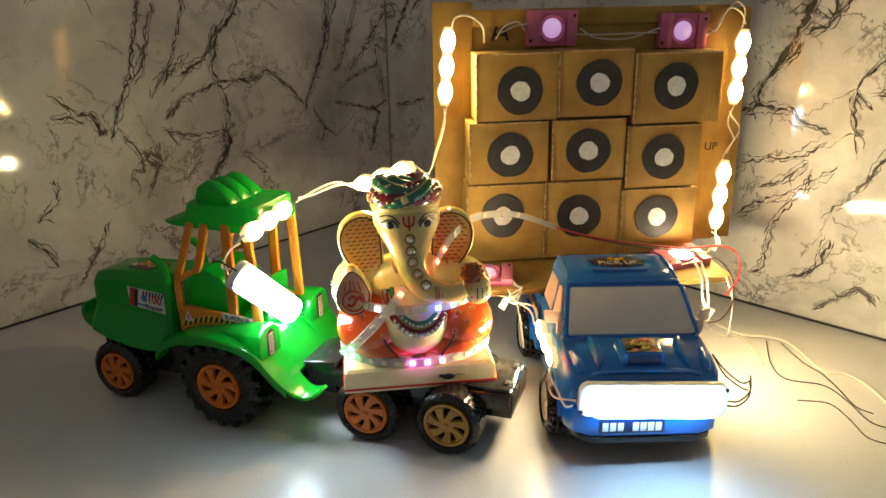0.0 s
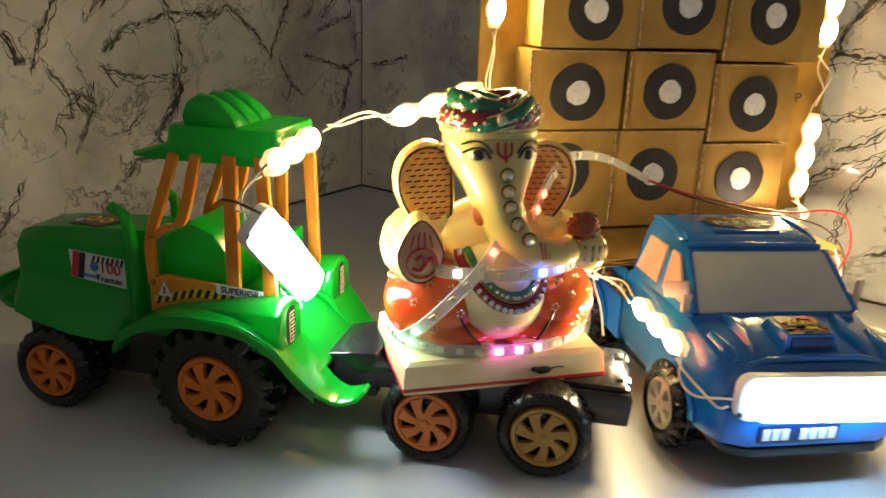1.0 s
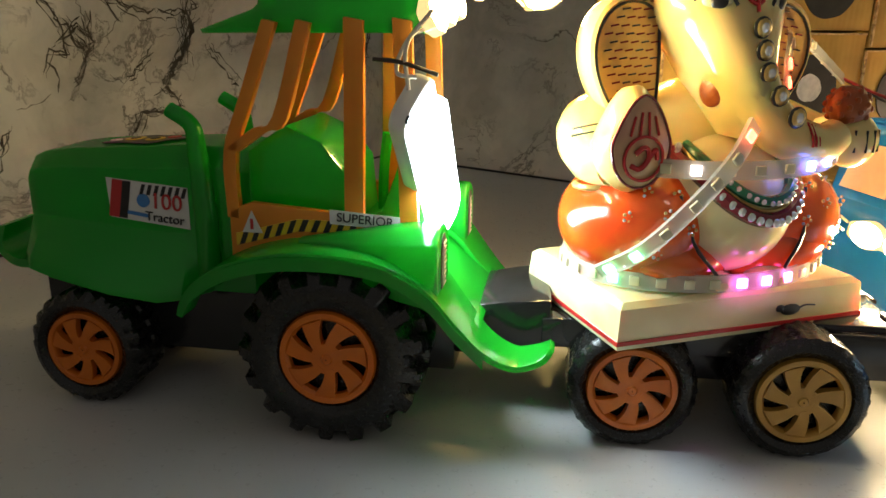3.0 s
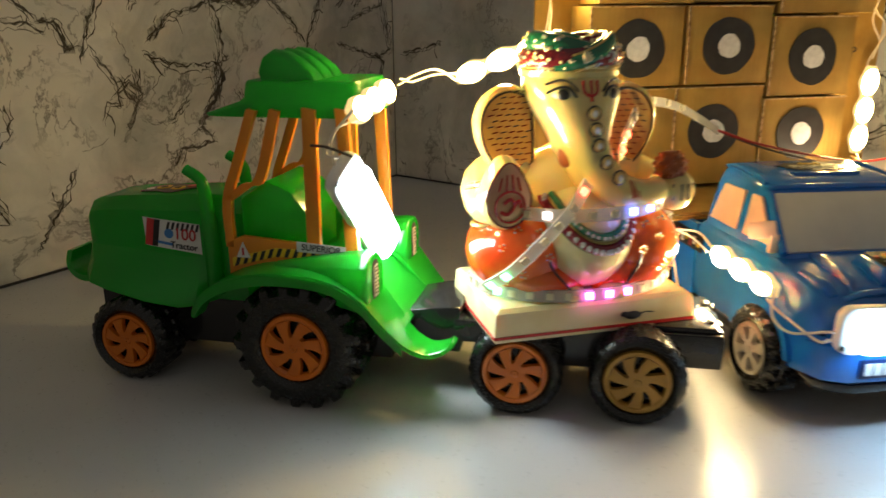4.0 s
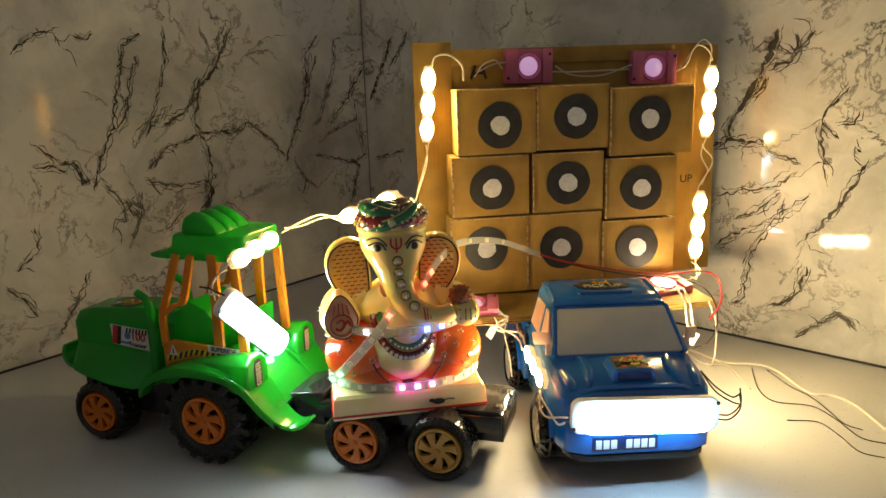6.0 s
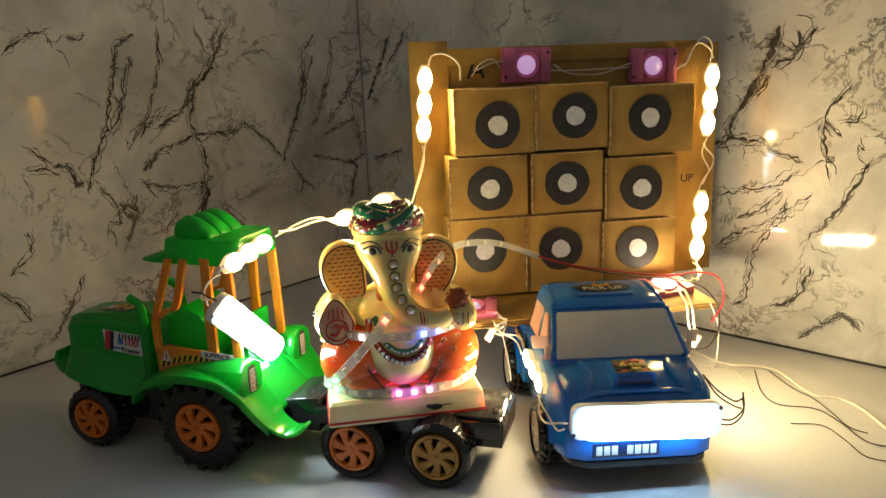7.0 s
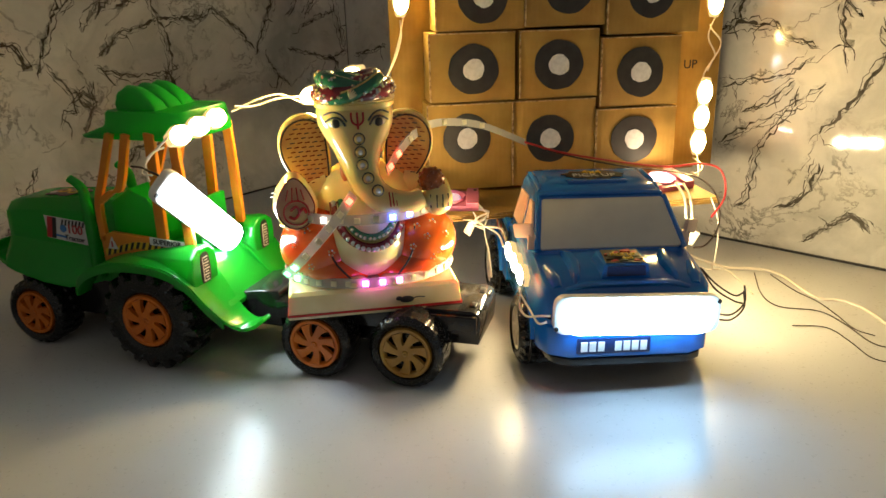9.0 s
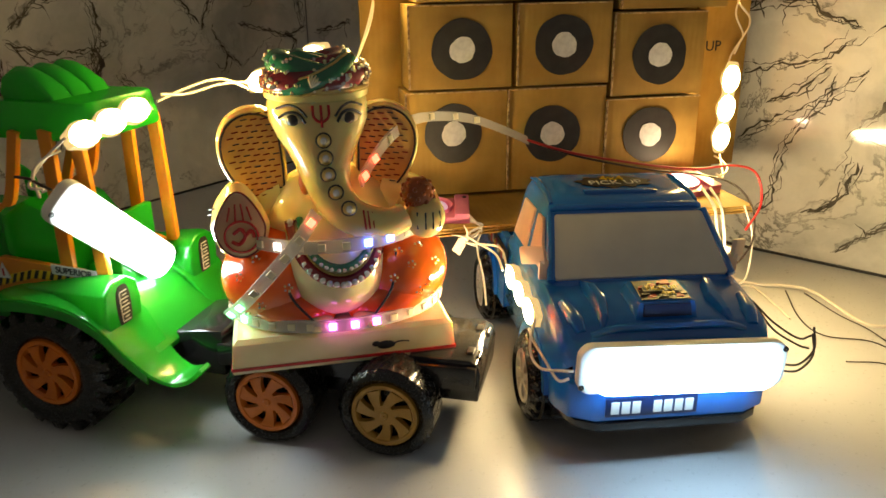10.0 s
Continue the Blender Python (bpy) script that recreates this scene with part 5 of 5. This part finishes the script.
    ball(bm, (0.0085, 0.0085, 0.0090), (0.0365, -0.0285, 0.0955), None, CREAM, 20, 14)
    for k in range(4):
        tube(bm, [(0.0320 + 0.0031 * k, -0.0370 + 0.0010 * abs(k - 1.5) ** 1.5, 0.0925), (0.0320 + 0.0031 * k, -0.0366 + 0.0010 * abs(k - 1.5) ** 1.5, 0.0995)], 0.0004, 6, 2, BK)
    ball(bm, (0.0068, 0.0066, 0.0066), (0.0335, -0.0285, 0.1062), None, BR, 18, 12)
    for k in range(40):
        a, h = k * 2.4, -0.9 + 1.8 * k / 39
        q = math.sqrt(1 - h * h)
        ball(bm, (0.0011, 0.0011, 0.0011), (0.0335 + 0.0066 * q * math.cos(a), -0.0285 + 0.0064 * q * math.sin(a), 0.1062 + 0.0064 * h), None, BR, 6, 5)
    # bangles drawn on the raised arm
    for q in (0.0, 0.0022):
        tube(bm, [(-0.0520 + q * 0.2, -0.006, 0.0965 + q), (-0.0500, -0.0125, 0.0985 + q), (-0.0455, -0.0155, 0.0995 + q)], 0.0004, 6, 3, BK)
    # head: level oval sections, the face running forward and down into the trunk
    rows = []
    for z, cy, rx, ry in ((0.1490, 0.0000, 0.0150, 0.0150), (0.1470, -0.0010, 0.0192, 0.0190), (0.1410, -0.0020, 0.0208, 0.0212), (0.1350, -0.0035, 0.0206, 0.0222), (0.1290, -0.0055, 0.0178, 0.0226),
                          (0.1235, -0.0085, 0.0143, 0.0218), (0.1180, -0.0115, 0.0116, 0.0208), (0.1125, -0.0150, 0.0100, 0.0195), (0.1070, -0.0185, 0.0092, 0.0172), (0.1015, -0.0205, 0.0080, 0.0145), (0.0970, -0.0205, 0.0064, 0.0110)):
        ring = []
        for k in range(32):
            a = 2 * math.pi * k / 32
            c, q = math.cos(a), math.sin(a)
            ring.append((-0.0035 + 0.0045 * max(0.0, (0.114 - z) / 0.017) + rx * math.copysign(abs(c) ** 0.9, c), cy + ry * math.copysign(abs(q) ** 0.9, q), z))
        rows.append(ring)
    loft(bm, rows, slot=CREAM)
    tube(bm, [(-0.0030, -0.0235, 0.1160), (-0.0010, -0.0280, 0.1075), (0.0040, -0.0315, 0.1005), (0.0120, -0.0330, 0.0965), (0.0210, -0.0325, 0.0955), (0.0275, -0.0310, 0.0975)],
         [0.0088, 0.0082, 0.0075, 0.0069, 0.0062, 0.0055], 20, 6, CREAM)
    # a dark mouth on each cheek
    ball(bm, (0.0018, 0.0044, 0.0050), (-0.0118, -0.0195, 0.1110), Matrix.Rotation(radians(20), 4, "Z"), BR, 14, 10)
    for k, (x, y, z) in enumerate(((-0.0035, -0.0287, 0.1300), (-0.0033, -0.0309, 0.1235), (-0.0028, -0.0330, 0.1172), (-0.0005, -0.0362, 0.1108), (0.0040, -0.0392, 0.1048))):
        ball(bm, (0.0033, 0.0011, 0.0033), (x, y, z), None, BK, 14, 8)
        ball(bm, (0.0029, 0.0014, 0.0029), (x, y - 0.0001, z), None, GD, 14, 8)
        ball(bm, (0.0019, 0.0016, 0.0019), (x, y - 0.0003, z), None, GM, 12, 8)
    for k in range(6):
        x = 0.0098 + 0.0017 * k
        tube(bm, [(x, -0.0375 + 0.0004 * k, 0.1030 - 0.0006 * k), (x + 0.0002, -0.0402 + 0.0005 * k, 0.0990 - 0.0003 * k), (x + 0.0004, -0.0405 + 0.0005 * k, 0.0960)], 0.0004, 6, 2, RD)
    # painted forehead mark
    tube(bm, [(-0.0035, -0.0262, 0.1345), (-0.0035, -0.0240, 0.1430)], 0.0006, 6, 2, RD)
    tube(bm, [(-0.0066, -0.0232, 0.1428), (-0.0064, -0.0245, 0.1385), (-0.0035, -0.0255, 0.1366), (-0.0006, -0.0245, 0.1385), (-0.0004, -0.0232, 0.1428)], 0.0006, 6, 3, RD)

    def brow(x, lift=0.0):
        """A point just proud of the face at a distance x from its middle."""
        return -0.0028 - 0.0222 * math.sqrt(max(0.02, 1 - (abs(x) / 0.0212) ** 2)) - lift

    for s in (-1, 1):
        for depth, wide, high, slot in ((0.0000, 0.0046, 0.0026, PALE_STONE), (0.0007, 0.0028, 0.0024, BK)):
            ball(bm, (wide, 0.0013, high), (-0.0035 + s * 0.0112, brow(0.0112, depth - 0.0003), 0.1372), Matrix.Rotation(radians(s * 30), 4, "Z"), slot, 12, 8)
        for pts, thick in ((((0.0062, 0.1362), (0.0088, 0.1398), (0.0125, 0.1402), (0.0165, 0.1376)), 0.0006), (((0.0055, 0.1385), (0.0085, 0.1420), (0.0125, 0.1432), (0.0170, 0.1412)), 0.0005), (((0.0066, 0.1358), (0.0110, 0.1344), (0.0158, 0.1362)), 0.0004)):
            tube(bm, [(-0.0035 + s * x, brow(x, 0.0002), z) for x, z in pts], thick, 6, 4, BK)
        # ears: a thick cream leaf with a hatched inner face
        outline = ((0.000, 0.0195), (0.007, 0.0235), (0.015, 0.0238), (0.0225, 0.0195), (0.0265, 0.0115), (0.0262, 0.0020), (0.0225, -0.0070), (0.0165, -0.0150), (0.0095, -0.0210), (0.0035, -0.0225), (-0.001, -0.0160), (-0.0015, 0.0))
        line = [(p.x, p.y) for p in smooth_line([(u, w, 0) for u, w in outline + outline[:1]], 3)][:-1]
        at, mid = Vector((-0.0035 + s * 0.0160, 0.0, 0.1160)), (0.0120, 0.0020)

        def leaf(shrink, y, cup=0.0):
            """The ear's outline drawn in towards its middle, its outer edge curving forward."""
            out = []
            for u, w in line:
                u, w = mid[0] + (u - mid[0]) * shrink, mid[1] + (w - mid[1]) * shrink
                out.append((at.x + s * u, at.y + y - 0.10 * u + cup, at.z + w))
            return out
        loft(bm, [leaf(0.72, 0.0125), leaf(0.92, 0.0100), leaf(1.0, 0.0045), leaf(0.98, -0.0008), leaf(0.92, -0.0018), leaf(0.86, -0.0010)], slot=CREAM)
        loft(bm, [leaf(0.87, 0.0004), leaf(0.86, -0.0013), leaf(0.80, -0.0012), leaf(0.4, -0.0014)], slot=TN)
        tube(bm, [Vector(p) for p in leaf(0.87, -0.0016)] + [Vector(leaf(0.87, -0.0016)[0])], 0.0005, 6, 1, BK)
        for row in range(17):
            for col in range(7):
                u, w = 0.0005 + 0.0040 * col + 0.0020 * (row % 2), -0.0185 + 0.0025 * row
                low = float(np.interp(w, (-0.0200, -0.010, 0.0, 0.020), (0.0035, 0.0015, 0.001, 0.003)))
                high = float(np.interp(w, (-0.0200, -0.014, -0.006, 0.002, 0.011, 0.018, 0.0222), (0.007, 0.0128, 0.0185, 0.0220, 0.0222, 0.0190, 0.0120)))
                if low < u < high:
                    box(bm, (0.0027, 0.0005, 0.0005), at + Vector((s * u, -0.0016 - 0.10 * u, w)), 0, Matrix.Rotation(radians(s * (8 + 0.4 * col)), 4, "Y"), MR if (col + row) % 3 else BK)
    # wound turban: a cream band, maroon and green twists and a green fold across the front
    lathe(bm, [(0.0196, 0.1425), (0.0216, 0.1440), (0.0218, 0.1462), (0.0206, 0.1478), (0.0180, 0.1480)], 36, "Z", (-0.0035, -0.0010, 0.0), CREAM)
    oval_ring(bm, 0.0214, 0.0212, 0.1478, 0.0009, GD, (-0.0035, -0.0010))
    wraps = ((MR, 0.1512, 0.0012, 0.0170, 0.0058), (GR, 0.1536, -0.0040, 0.0150, 0.0052), (MR, 0.1552, 0.0026, 0.0118, 0.0048), (GR, 0.1566, -0.0020, 0.0070, 0.0042))
    for slot, base, tilt, r, thick in wraps:
        tube(bm, [(-0.0035 + r * math.cos(a), -0.001 + r * math.sin(a), base + tilt * math.cos(a)) for a in np.linspace(0, 2 * math.pi, 25)], thick, 12, 2, slot)
    fold = [(-0.0165, -0.0160, 0.1482), (-0.0080, -0.0205, 0.1505), (0.0015, -0.0195, 0.1545), (0.0085, -0.0140, 0.1585), (0.0090, -0.0050, 0.1600)]
    tube(bm, fold, [0.0026, 0.0037, 0.0041, 0.0036, 0.0026], 14, 5, GR)
    for lift, out in ((-0.0032, 0.0020), (0.0032, 0.0020)):
        tube(bm, [(x + 0.0012 * (lift < 0), y - out, z + lift) for x, y, z in fold[:4]], 0.0007, 6, 4, GD)
    for k in range(5):
        a = 0.5 + 0.33 * k
        tube(bm, [(-0.0065, -0.0243, 0.1500), (-0.0065 + 0.0024 * math.cos(a), -0.0245, 0.1500 + 0.0028 * math.sin(a)), (-0.0060 + 0.0042 * math.cos(a), -0.0238, 0.1502 + 0.0046 * math.sin(a))], [0.0004, 0.0007, 0.0003], 6, 3, PALE_STONE)
    rng2 = random.Random(5)
    for k in range(260):
        slot, base, tilt, r, thick = wraps[rng2.choice((0, 0, 1, 2))]
        a, q = rng2.uniform(math.pi * 0.75, math.pi * 2.25), rng2.uniform(-0.7, 1.3)
        reach = r + thick * 1.0 * math.cos(q)
        ball(bm, (0.0008, 0.0008, 0.0008), (-0.0035 + reach * math.cos(a), -0.001 + reach * math.sin(a), base + tilt * math.cos(a) + thick * math.sin(q)), None, PALE_STONE if k % 3 else GM, 5, 4)
    return bm


idol = new("statue", mesh_of("statue", statue(), STONES, weld=False))
idol.matrix_basis = STATUE
tagged(idol, "glossy cream painted stone statue with orange legs and a turban", "statue")

# ---- clear LED strip wound round the statue ----
strip = thing("led_strip", STATUE, "clear flexible light strip with small coloured lights wound round the statue", "light strip")
LED_GLOWS = {"blue": glow("blue_led", (0.05, 0.12, 1.0), 22), "white": glow("white_led", (1.0, 0.85, 0.8), 5), "green": glow("green_led", (0.1, 1.0, 0.35), 9),
             "pink": glow("pink_led", (1.0, 0.15, 0.9), 14), "red": glow("red_led", (1.0, 0.06, 0.03), 10), "off": plain("unlit_led", (0.55, 0.5, 0.35), 0.4)}


def run_of(points, across, lights, wide=0.0055):
    """A length of strip with its little lights, evenly spaced, on the outer side."""
    band = part("ribbon", ribbon(bmesh.new(), points, across, 0.0014, steps=6), STRIP, strip, "clear silicone ribbon")
    band.visible_shadow = False
    line, ups = smooth_line(points, 12), smooth_line(across, 12)
    for k, colour in enumerate(lights):
        i = int((k + 0.5) * (len(line) - 1) / len(lights))
        way = (line[min(i + 1, len(line) - 1)] - line[max(i - 1, 0)]).normalized()
        up = ups[i].normalized()
        out = way.cross(up).normalized()
        out = out if out.dot(Vector((line[i].x, line[i].y, 0))) > 0 else -out
        m = Matrix((way, out, up)).transposed().to_4x4()
        m.translation = line[i] + out * 0.0009
        part("light_chip", rounded(box(bmesh.new(), (0.0032, 0.0012, 0.0030), (0, 0, 0)), 0.0003), LED_GLOWS[colour], strip, "", m)


def oval(rx, ry, z, a0, a1, count, tilt=0.0, cx=0.0, cy=0.0):
    return [(cx + rx * math.cos(a), cy + ry * math.sin(a), z + tilt * math.cos(a)) for a in np.linspace(radians(a0), radians(a1), count)]


ring = oval(0.047, 0.0335, 0.0530, 150, 390, 17, 0.0, 0.0, -0.002)
run_of(ring, [(0, 0, 0.0055)] * 17, ["off"] * 5 + ["green"] + ["off"] * 4 + ["pink", "pink", "pink"] + ["off"] * 9)
ring = oval(0.043, 0.0415, 0.0900, 192, 388, 15, 0.0012, 0.001, 0.001)
run_of(ring, [(0, 0, 0.0055)] * 15, ["off"] * 3 + ["white"] + ["off"] * 3 + ["blue", "blue"] + ["off"] * 7)
run_of([(-0.0475, -0.021, 0.0560), (-0.040, -0.0330, 0.0660), (-0.028, -0.0385, 0.0800), (-0.017, -0.0395, 0.0925), (-0.0085, -0.0365, 0.1030)], [(-0.0035, 0.0, 0.0040)] * 5, ["green", "green", "off", "off", "off", "off", "red"])
run_of([(0.0105, -0.026, 0.1115), (0.0160, -0.019, 0.1175), (0.026, -0.008, 0.1255), (0.040, 0.010, 0.1290), (0.058, 0.024, 0.1270), (0.075, 0.034, 0.1225), (0.092, 0.041, 0.1150), (0.106, 0.046, 0.1080)], [(-0.001, 0.0, 0.0045)] * 8, ["red", "red", "off", "off", "off", "off", "off", "off", "off"])


# ---- wires ----
def wire(points, material, label, radius=0.0008, group="loose wires", steps=7):
    bm = tube(bmesh.new(), points, radius, 7, steps)
    me = mesh_of("wire", bm, material)
    return tagged(new("wire", me), label, "wire", group)


def twin(points, material, label, gap=0.0034, radius=0.0006):
    """Two wires that run side by side and cross now and then."""
    rng3 = random.Random(len(points) + int(points[0][0] * 1e4))
    for s in (-1, 1):
        pts = []
        for k, p in enumerate(points):
            w = gap * s * math.cos(k * 1.7 + 0.4) * 0.7
            pts.append((p[0] + w * 0.6, p[1], p[2] + w + rng3.uniform(-0.0006, 0.0006)))
        wire(pts, material, label, radius)


def on_stage(points):
    return [tuple(STAGE @ Vector(p)) for p in points]


PAIR = "pair of thin white wires between two light modules"
twin(on_stage([(-0.1055, 0.0265, 0.184), (-0.1080, 0.020, 0.170), (-0.1150, 0.005, 0.155)]) + [(0.006, 0.548, 0.147), (-0.003, 0.530, 0.157)], WIRE_WHITE, PAIR)
twin([(-0.044, 0.560, 0.138), (-0.058, 0.551, 0.141), (-0.070, 0.536, 0.140), (-0.079, 0.517, 0.139)], WIRE_WHITE, PAIR)
twin([(-0.102, 0.461, 0.131), (-0.108, 0.455, 0.126), (-0.111, 0.449, 0.120), (-0.108, 0.449, 0.115)], WIRE_WHITE, PAIR)
wire([(-0.118, 0.452, 0.121), (-0.112, 0.450, 0.1205), (-0.108, 0.447, 0.1195), (-0.102, 0.444, 0.1175)], WIRE_DARK, "frayed dark wire ends twisted round white wires", 0.0006)
wire(on_stage([(-0.101, 0.0225, 0.240), (-0.098, 0.020, 0.2485), (-0.088, 0.020, 0.2495), (-0.078, 0.020, 0.2420), (-0.076, 0.0245, 0.2300)]), WIRE_WHITE, "thin white wire looping over the cardboard")
twin(on_stage([(-0.0440, 0.0235, 0.2400), (-0.052, 0.022, 0.2430), (-0.062, 0.0235, 0.2390), (-0.066, 0.0255, 0.2340)]), WIRE_WHITE, "pair of thin white wires with stripped ends")
twin(on_stage([(-0.0050, 0.0225, 0.2370), (0.010, 0.0225, 0.2325), (0.035, 0.0225, 0.2320), (0.058, 0.0225, 0.2360)]), WIRE_WHITE, PAIR)
twin(on_stage([(0.0975, 0.0225, 0.2330), (0.104, 0.0215, 0.2360), (0.108, 0.0215, 0.2450), (0.116, 0.021, 0.2530), (0.124, 0.021, 0.2480), (0.1265, 0.0235, 0.2360)]), WIRE_WHITE, PAIR)
twin(on_stage([(0.1255, 0.0255, 0.1760), (0.1215, 0.021, 0.166), (0.1270, 0.018, 0.155), (0.1200, 0.016, 0.143), (0.1170, 0.015, 0.137)]), WIRE_WHITE, PAIR, 0.006)
twin(on_stage([(0.1135, 0.0140, 0.0770), (0.1125, 0.004, 0.072), (0.106, -0.010, 0.0690), (0.094, -0.018, 0.0700)]), WIRE_WHITE, PAIR)
# from the strip across to the shelf
tail = [tuple(STATUE @ Vector((0.105, 0.0457, 0.1085)))]
wire(tail + on_stage([(-0.012, -0.056, 0.0995), (0.030, -0.052, 0.0900), (0.062, -0.050, 0.0850), (0.085, -0.052, 0.0860), (0.100, -0.052, 0.0800), (0.101, -0.058, 0.0640), (0.088, -0.066, 0.0520)]), WIRE_RED, "thin red wire curling over the shelf edge", 0.0007)
wire(tail + on_stage([(-0.010, -0.054, 0.0975), (0.034, -0.048, 0.0860), (0.066, -0.042, 0.0800), (0.088, -0.048, 0.0740), (0.096, -0.058, 0.0620), (0.096, -0.062, 0.0440), (0.086, -0.066, 0.0330), (0.076, -0.068, 0.0320)]), WIRE_DARK, "thin dark wire hanging over the shelf edge", 0.0006)
# down the side of the truck
side = lambda *p: tuple(TRUCK @ Vector(p))
shelf_left = on_stage([(-0.070, -0.046, 0.0660), (-0.063, -0.056, 0.0620)])
twin(shelf_left + [(0.062, 0.535, 0.060), side(-0.0535, 0.100, 0.0545), side(-0.0522, 0.085, 0.0508)], WIRE_WHITE, "pair of thin white wires along the truck's side")
joint = Vector((0.062, 0.535, 0.060))
knot = thing("wire_joint", Matrix.Translation(joint), "twisted bare wire joint with crumpled pale tape beside the truck", "wire joint")
for k in range(5):
    a = 1.3 * k
    part("wire_end", tube(bmesh.new(), [(0, 0, 0), (0.003 * math.cos(a), 0.001 * math.sin(2 * a), 0.003 * math.sin(a)), (0.0075 * math.cos(a + 0.4), 0.002 * math.sin(a), 0.0065 * math.sin(a + 0.3))], [0.0009, 0.0006, 0.0003], 6, 3), WIRE_WHITE, knot)
part("tape", rounded(prism(bmesh.new(), [(-0.0075, -0.006), (-0.0035, -0.0095), (-0.0005, -0.004), (0.0005, 0.001), (-0.004, 0.0005)], -0.0008, 0.0008), 0.0004), PALE, knot, "crumpled pale tape")
wire(shelf_left + [side(-0.060, 0.120, 0.050), side(-0.058, 0.110, 0.036), side(-0.057, 0.104, 0.022)], WIRE_WHITE, "thin white wire hanging beside the truck", 0.0006)
twin([side(-0.0520, 0.029, 0.0465), side(-0.0535, 0.022, 0.0400), side(-0.0520, 0.010, 0.0375), side(-0.0480, -0.003, 0.0390), side(-0.0440, -0.0045, 0.0400)], WIRE_WHITE, "pair of thin white wires to the front light module")
for dz in (0.0, 0.003):
    wire([side(0.0445, -0.004, 0.0390 - dz), side(0.0530, -0.004, 0.0385 - dz), side(0.0600, -0.002, 0.0440 - dz), side(0.0610, 0.002, 0.0520 - dz)], WIRE_DARK, "short dark wire with a stripped end beside the truck", 0.0005)
    wire([side(0.0490, 0.030, 0.0520), side(0.0530, 0.018, 0.0470 - dz), side(0.0590, 0.008, 0.0440 - dz), side(0.0620, 0.004, 0.0470 - 2 * dz)], WIRE_DARK, "short dark wire with a stripped end beside the truck", 0.0005)
# loose tangle behind the truck and over the table
tape = on_stage([(0.074, -0.070, 0.040)])[0]
bm = rounded(box(bmesh.new(), (0.005, 0.0035, 0.011), (0, 0, 0)), 0.0015)
knot = new("tape_wrap", mesh_of("tape_wrap", bm, WIRE_WHITE))
knot.matrix_basis = Matrix.Translation(tape) @ pose(0, 0, 0, 10, 24, 10)
tagged(knot, "crumpled pale tape wrapped round a bundle of wires", "tape")
for k in range(2):
    wire(on_stage([(0.074 + 0.005 * k, -0.040, 0.0700), (0.072 + 0.004 * k, -0.058, 0.0640), (0.070 + 0.004 * k, -0.067, 0.0520), (0.074, -0.070, 0.0400)]), WIRE_WHITE, "thin white wire from the shelf into a taped bundle", 0.0009)

# loose ends on the table
wire([(0.236, 0.646, -0.0042), (0.256, 0.607, -0.0042), (0.276, 0.597, -0.0030), (0.289, 0.584, -0.0030), (0.295, 0.542, -0.0042), (0.310, 0.534, -0.0042), (0.317, 0.514, -0.0042), (0.316, 0.478, -0.0042)], WIRE_WHITE, "white wire curling over the table", 0.0010)
wire([(0.274, 0.592, -0.0042), (0.262, 0.552, -0.0042), (0.264, 0.529, -0.0042), (0.286, 0.519, -0.0042), (0.292, 0.497, -0.0042), (0.294, 0.470, -0.0042), (0.306, 0.460, -0.0042)], WIRE_DARK, "thin dark wire lying on the table", 0.0004)
wire([(0.284, 0.587, -0.0042), (0.287, 0.555, -0.0042), (0.293, 0.534, -0.0042), (0.294, 0.511, -0.0042), (0.294, 0.490, -0.0042), (0.301, 0.480, -0.0042)], WIRE_DARK, "thin dark wire lying on the table", 0.00035)
wire([(0.259, 0.499, -0.0042), (0.278, 0.494, -0.0042), (0.282, 0.474, -0.0042), (0.283, 0.452, -0.0042), (0.294, 0.443, -0.0042)], WIRE_DARK, "thin dark wire lying on the table", 0.00035)
wire([(0.236, 0.651, -0.0042), (0.236, 0.619, -0.0042), (0.242, 0.603, -0.0042), (0.256, 0.600, -0.0042), (0.257, 0.569, -0.0042), (0.256, 0.552, -0.0042)], WIRE_WHITE, "thin white wire lying on the table", 0.0006)
wire(on_stage([(0.092, -0.056, 0.0630), (0.097, -0.060, 0.0450), (0.098, -0.058, 0.0200)]) + [(0.247, 0.602, -0.0042), (0.267, 0.602, -0.0042)], WIRE_WHITE, "thin white wire dropping from the shelf to the table", 0.0006)
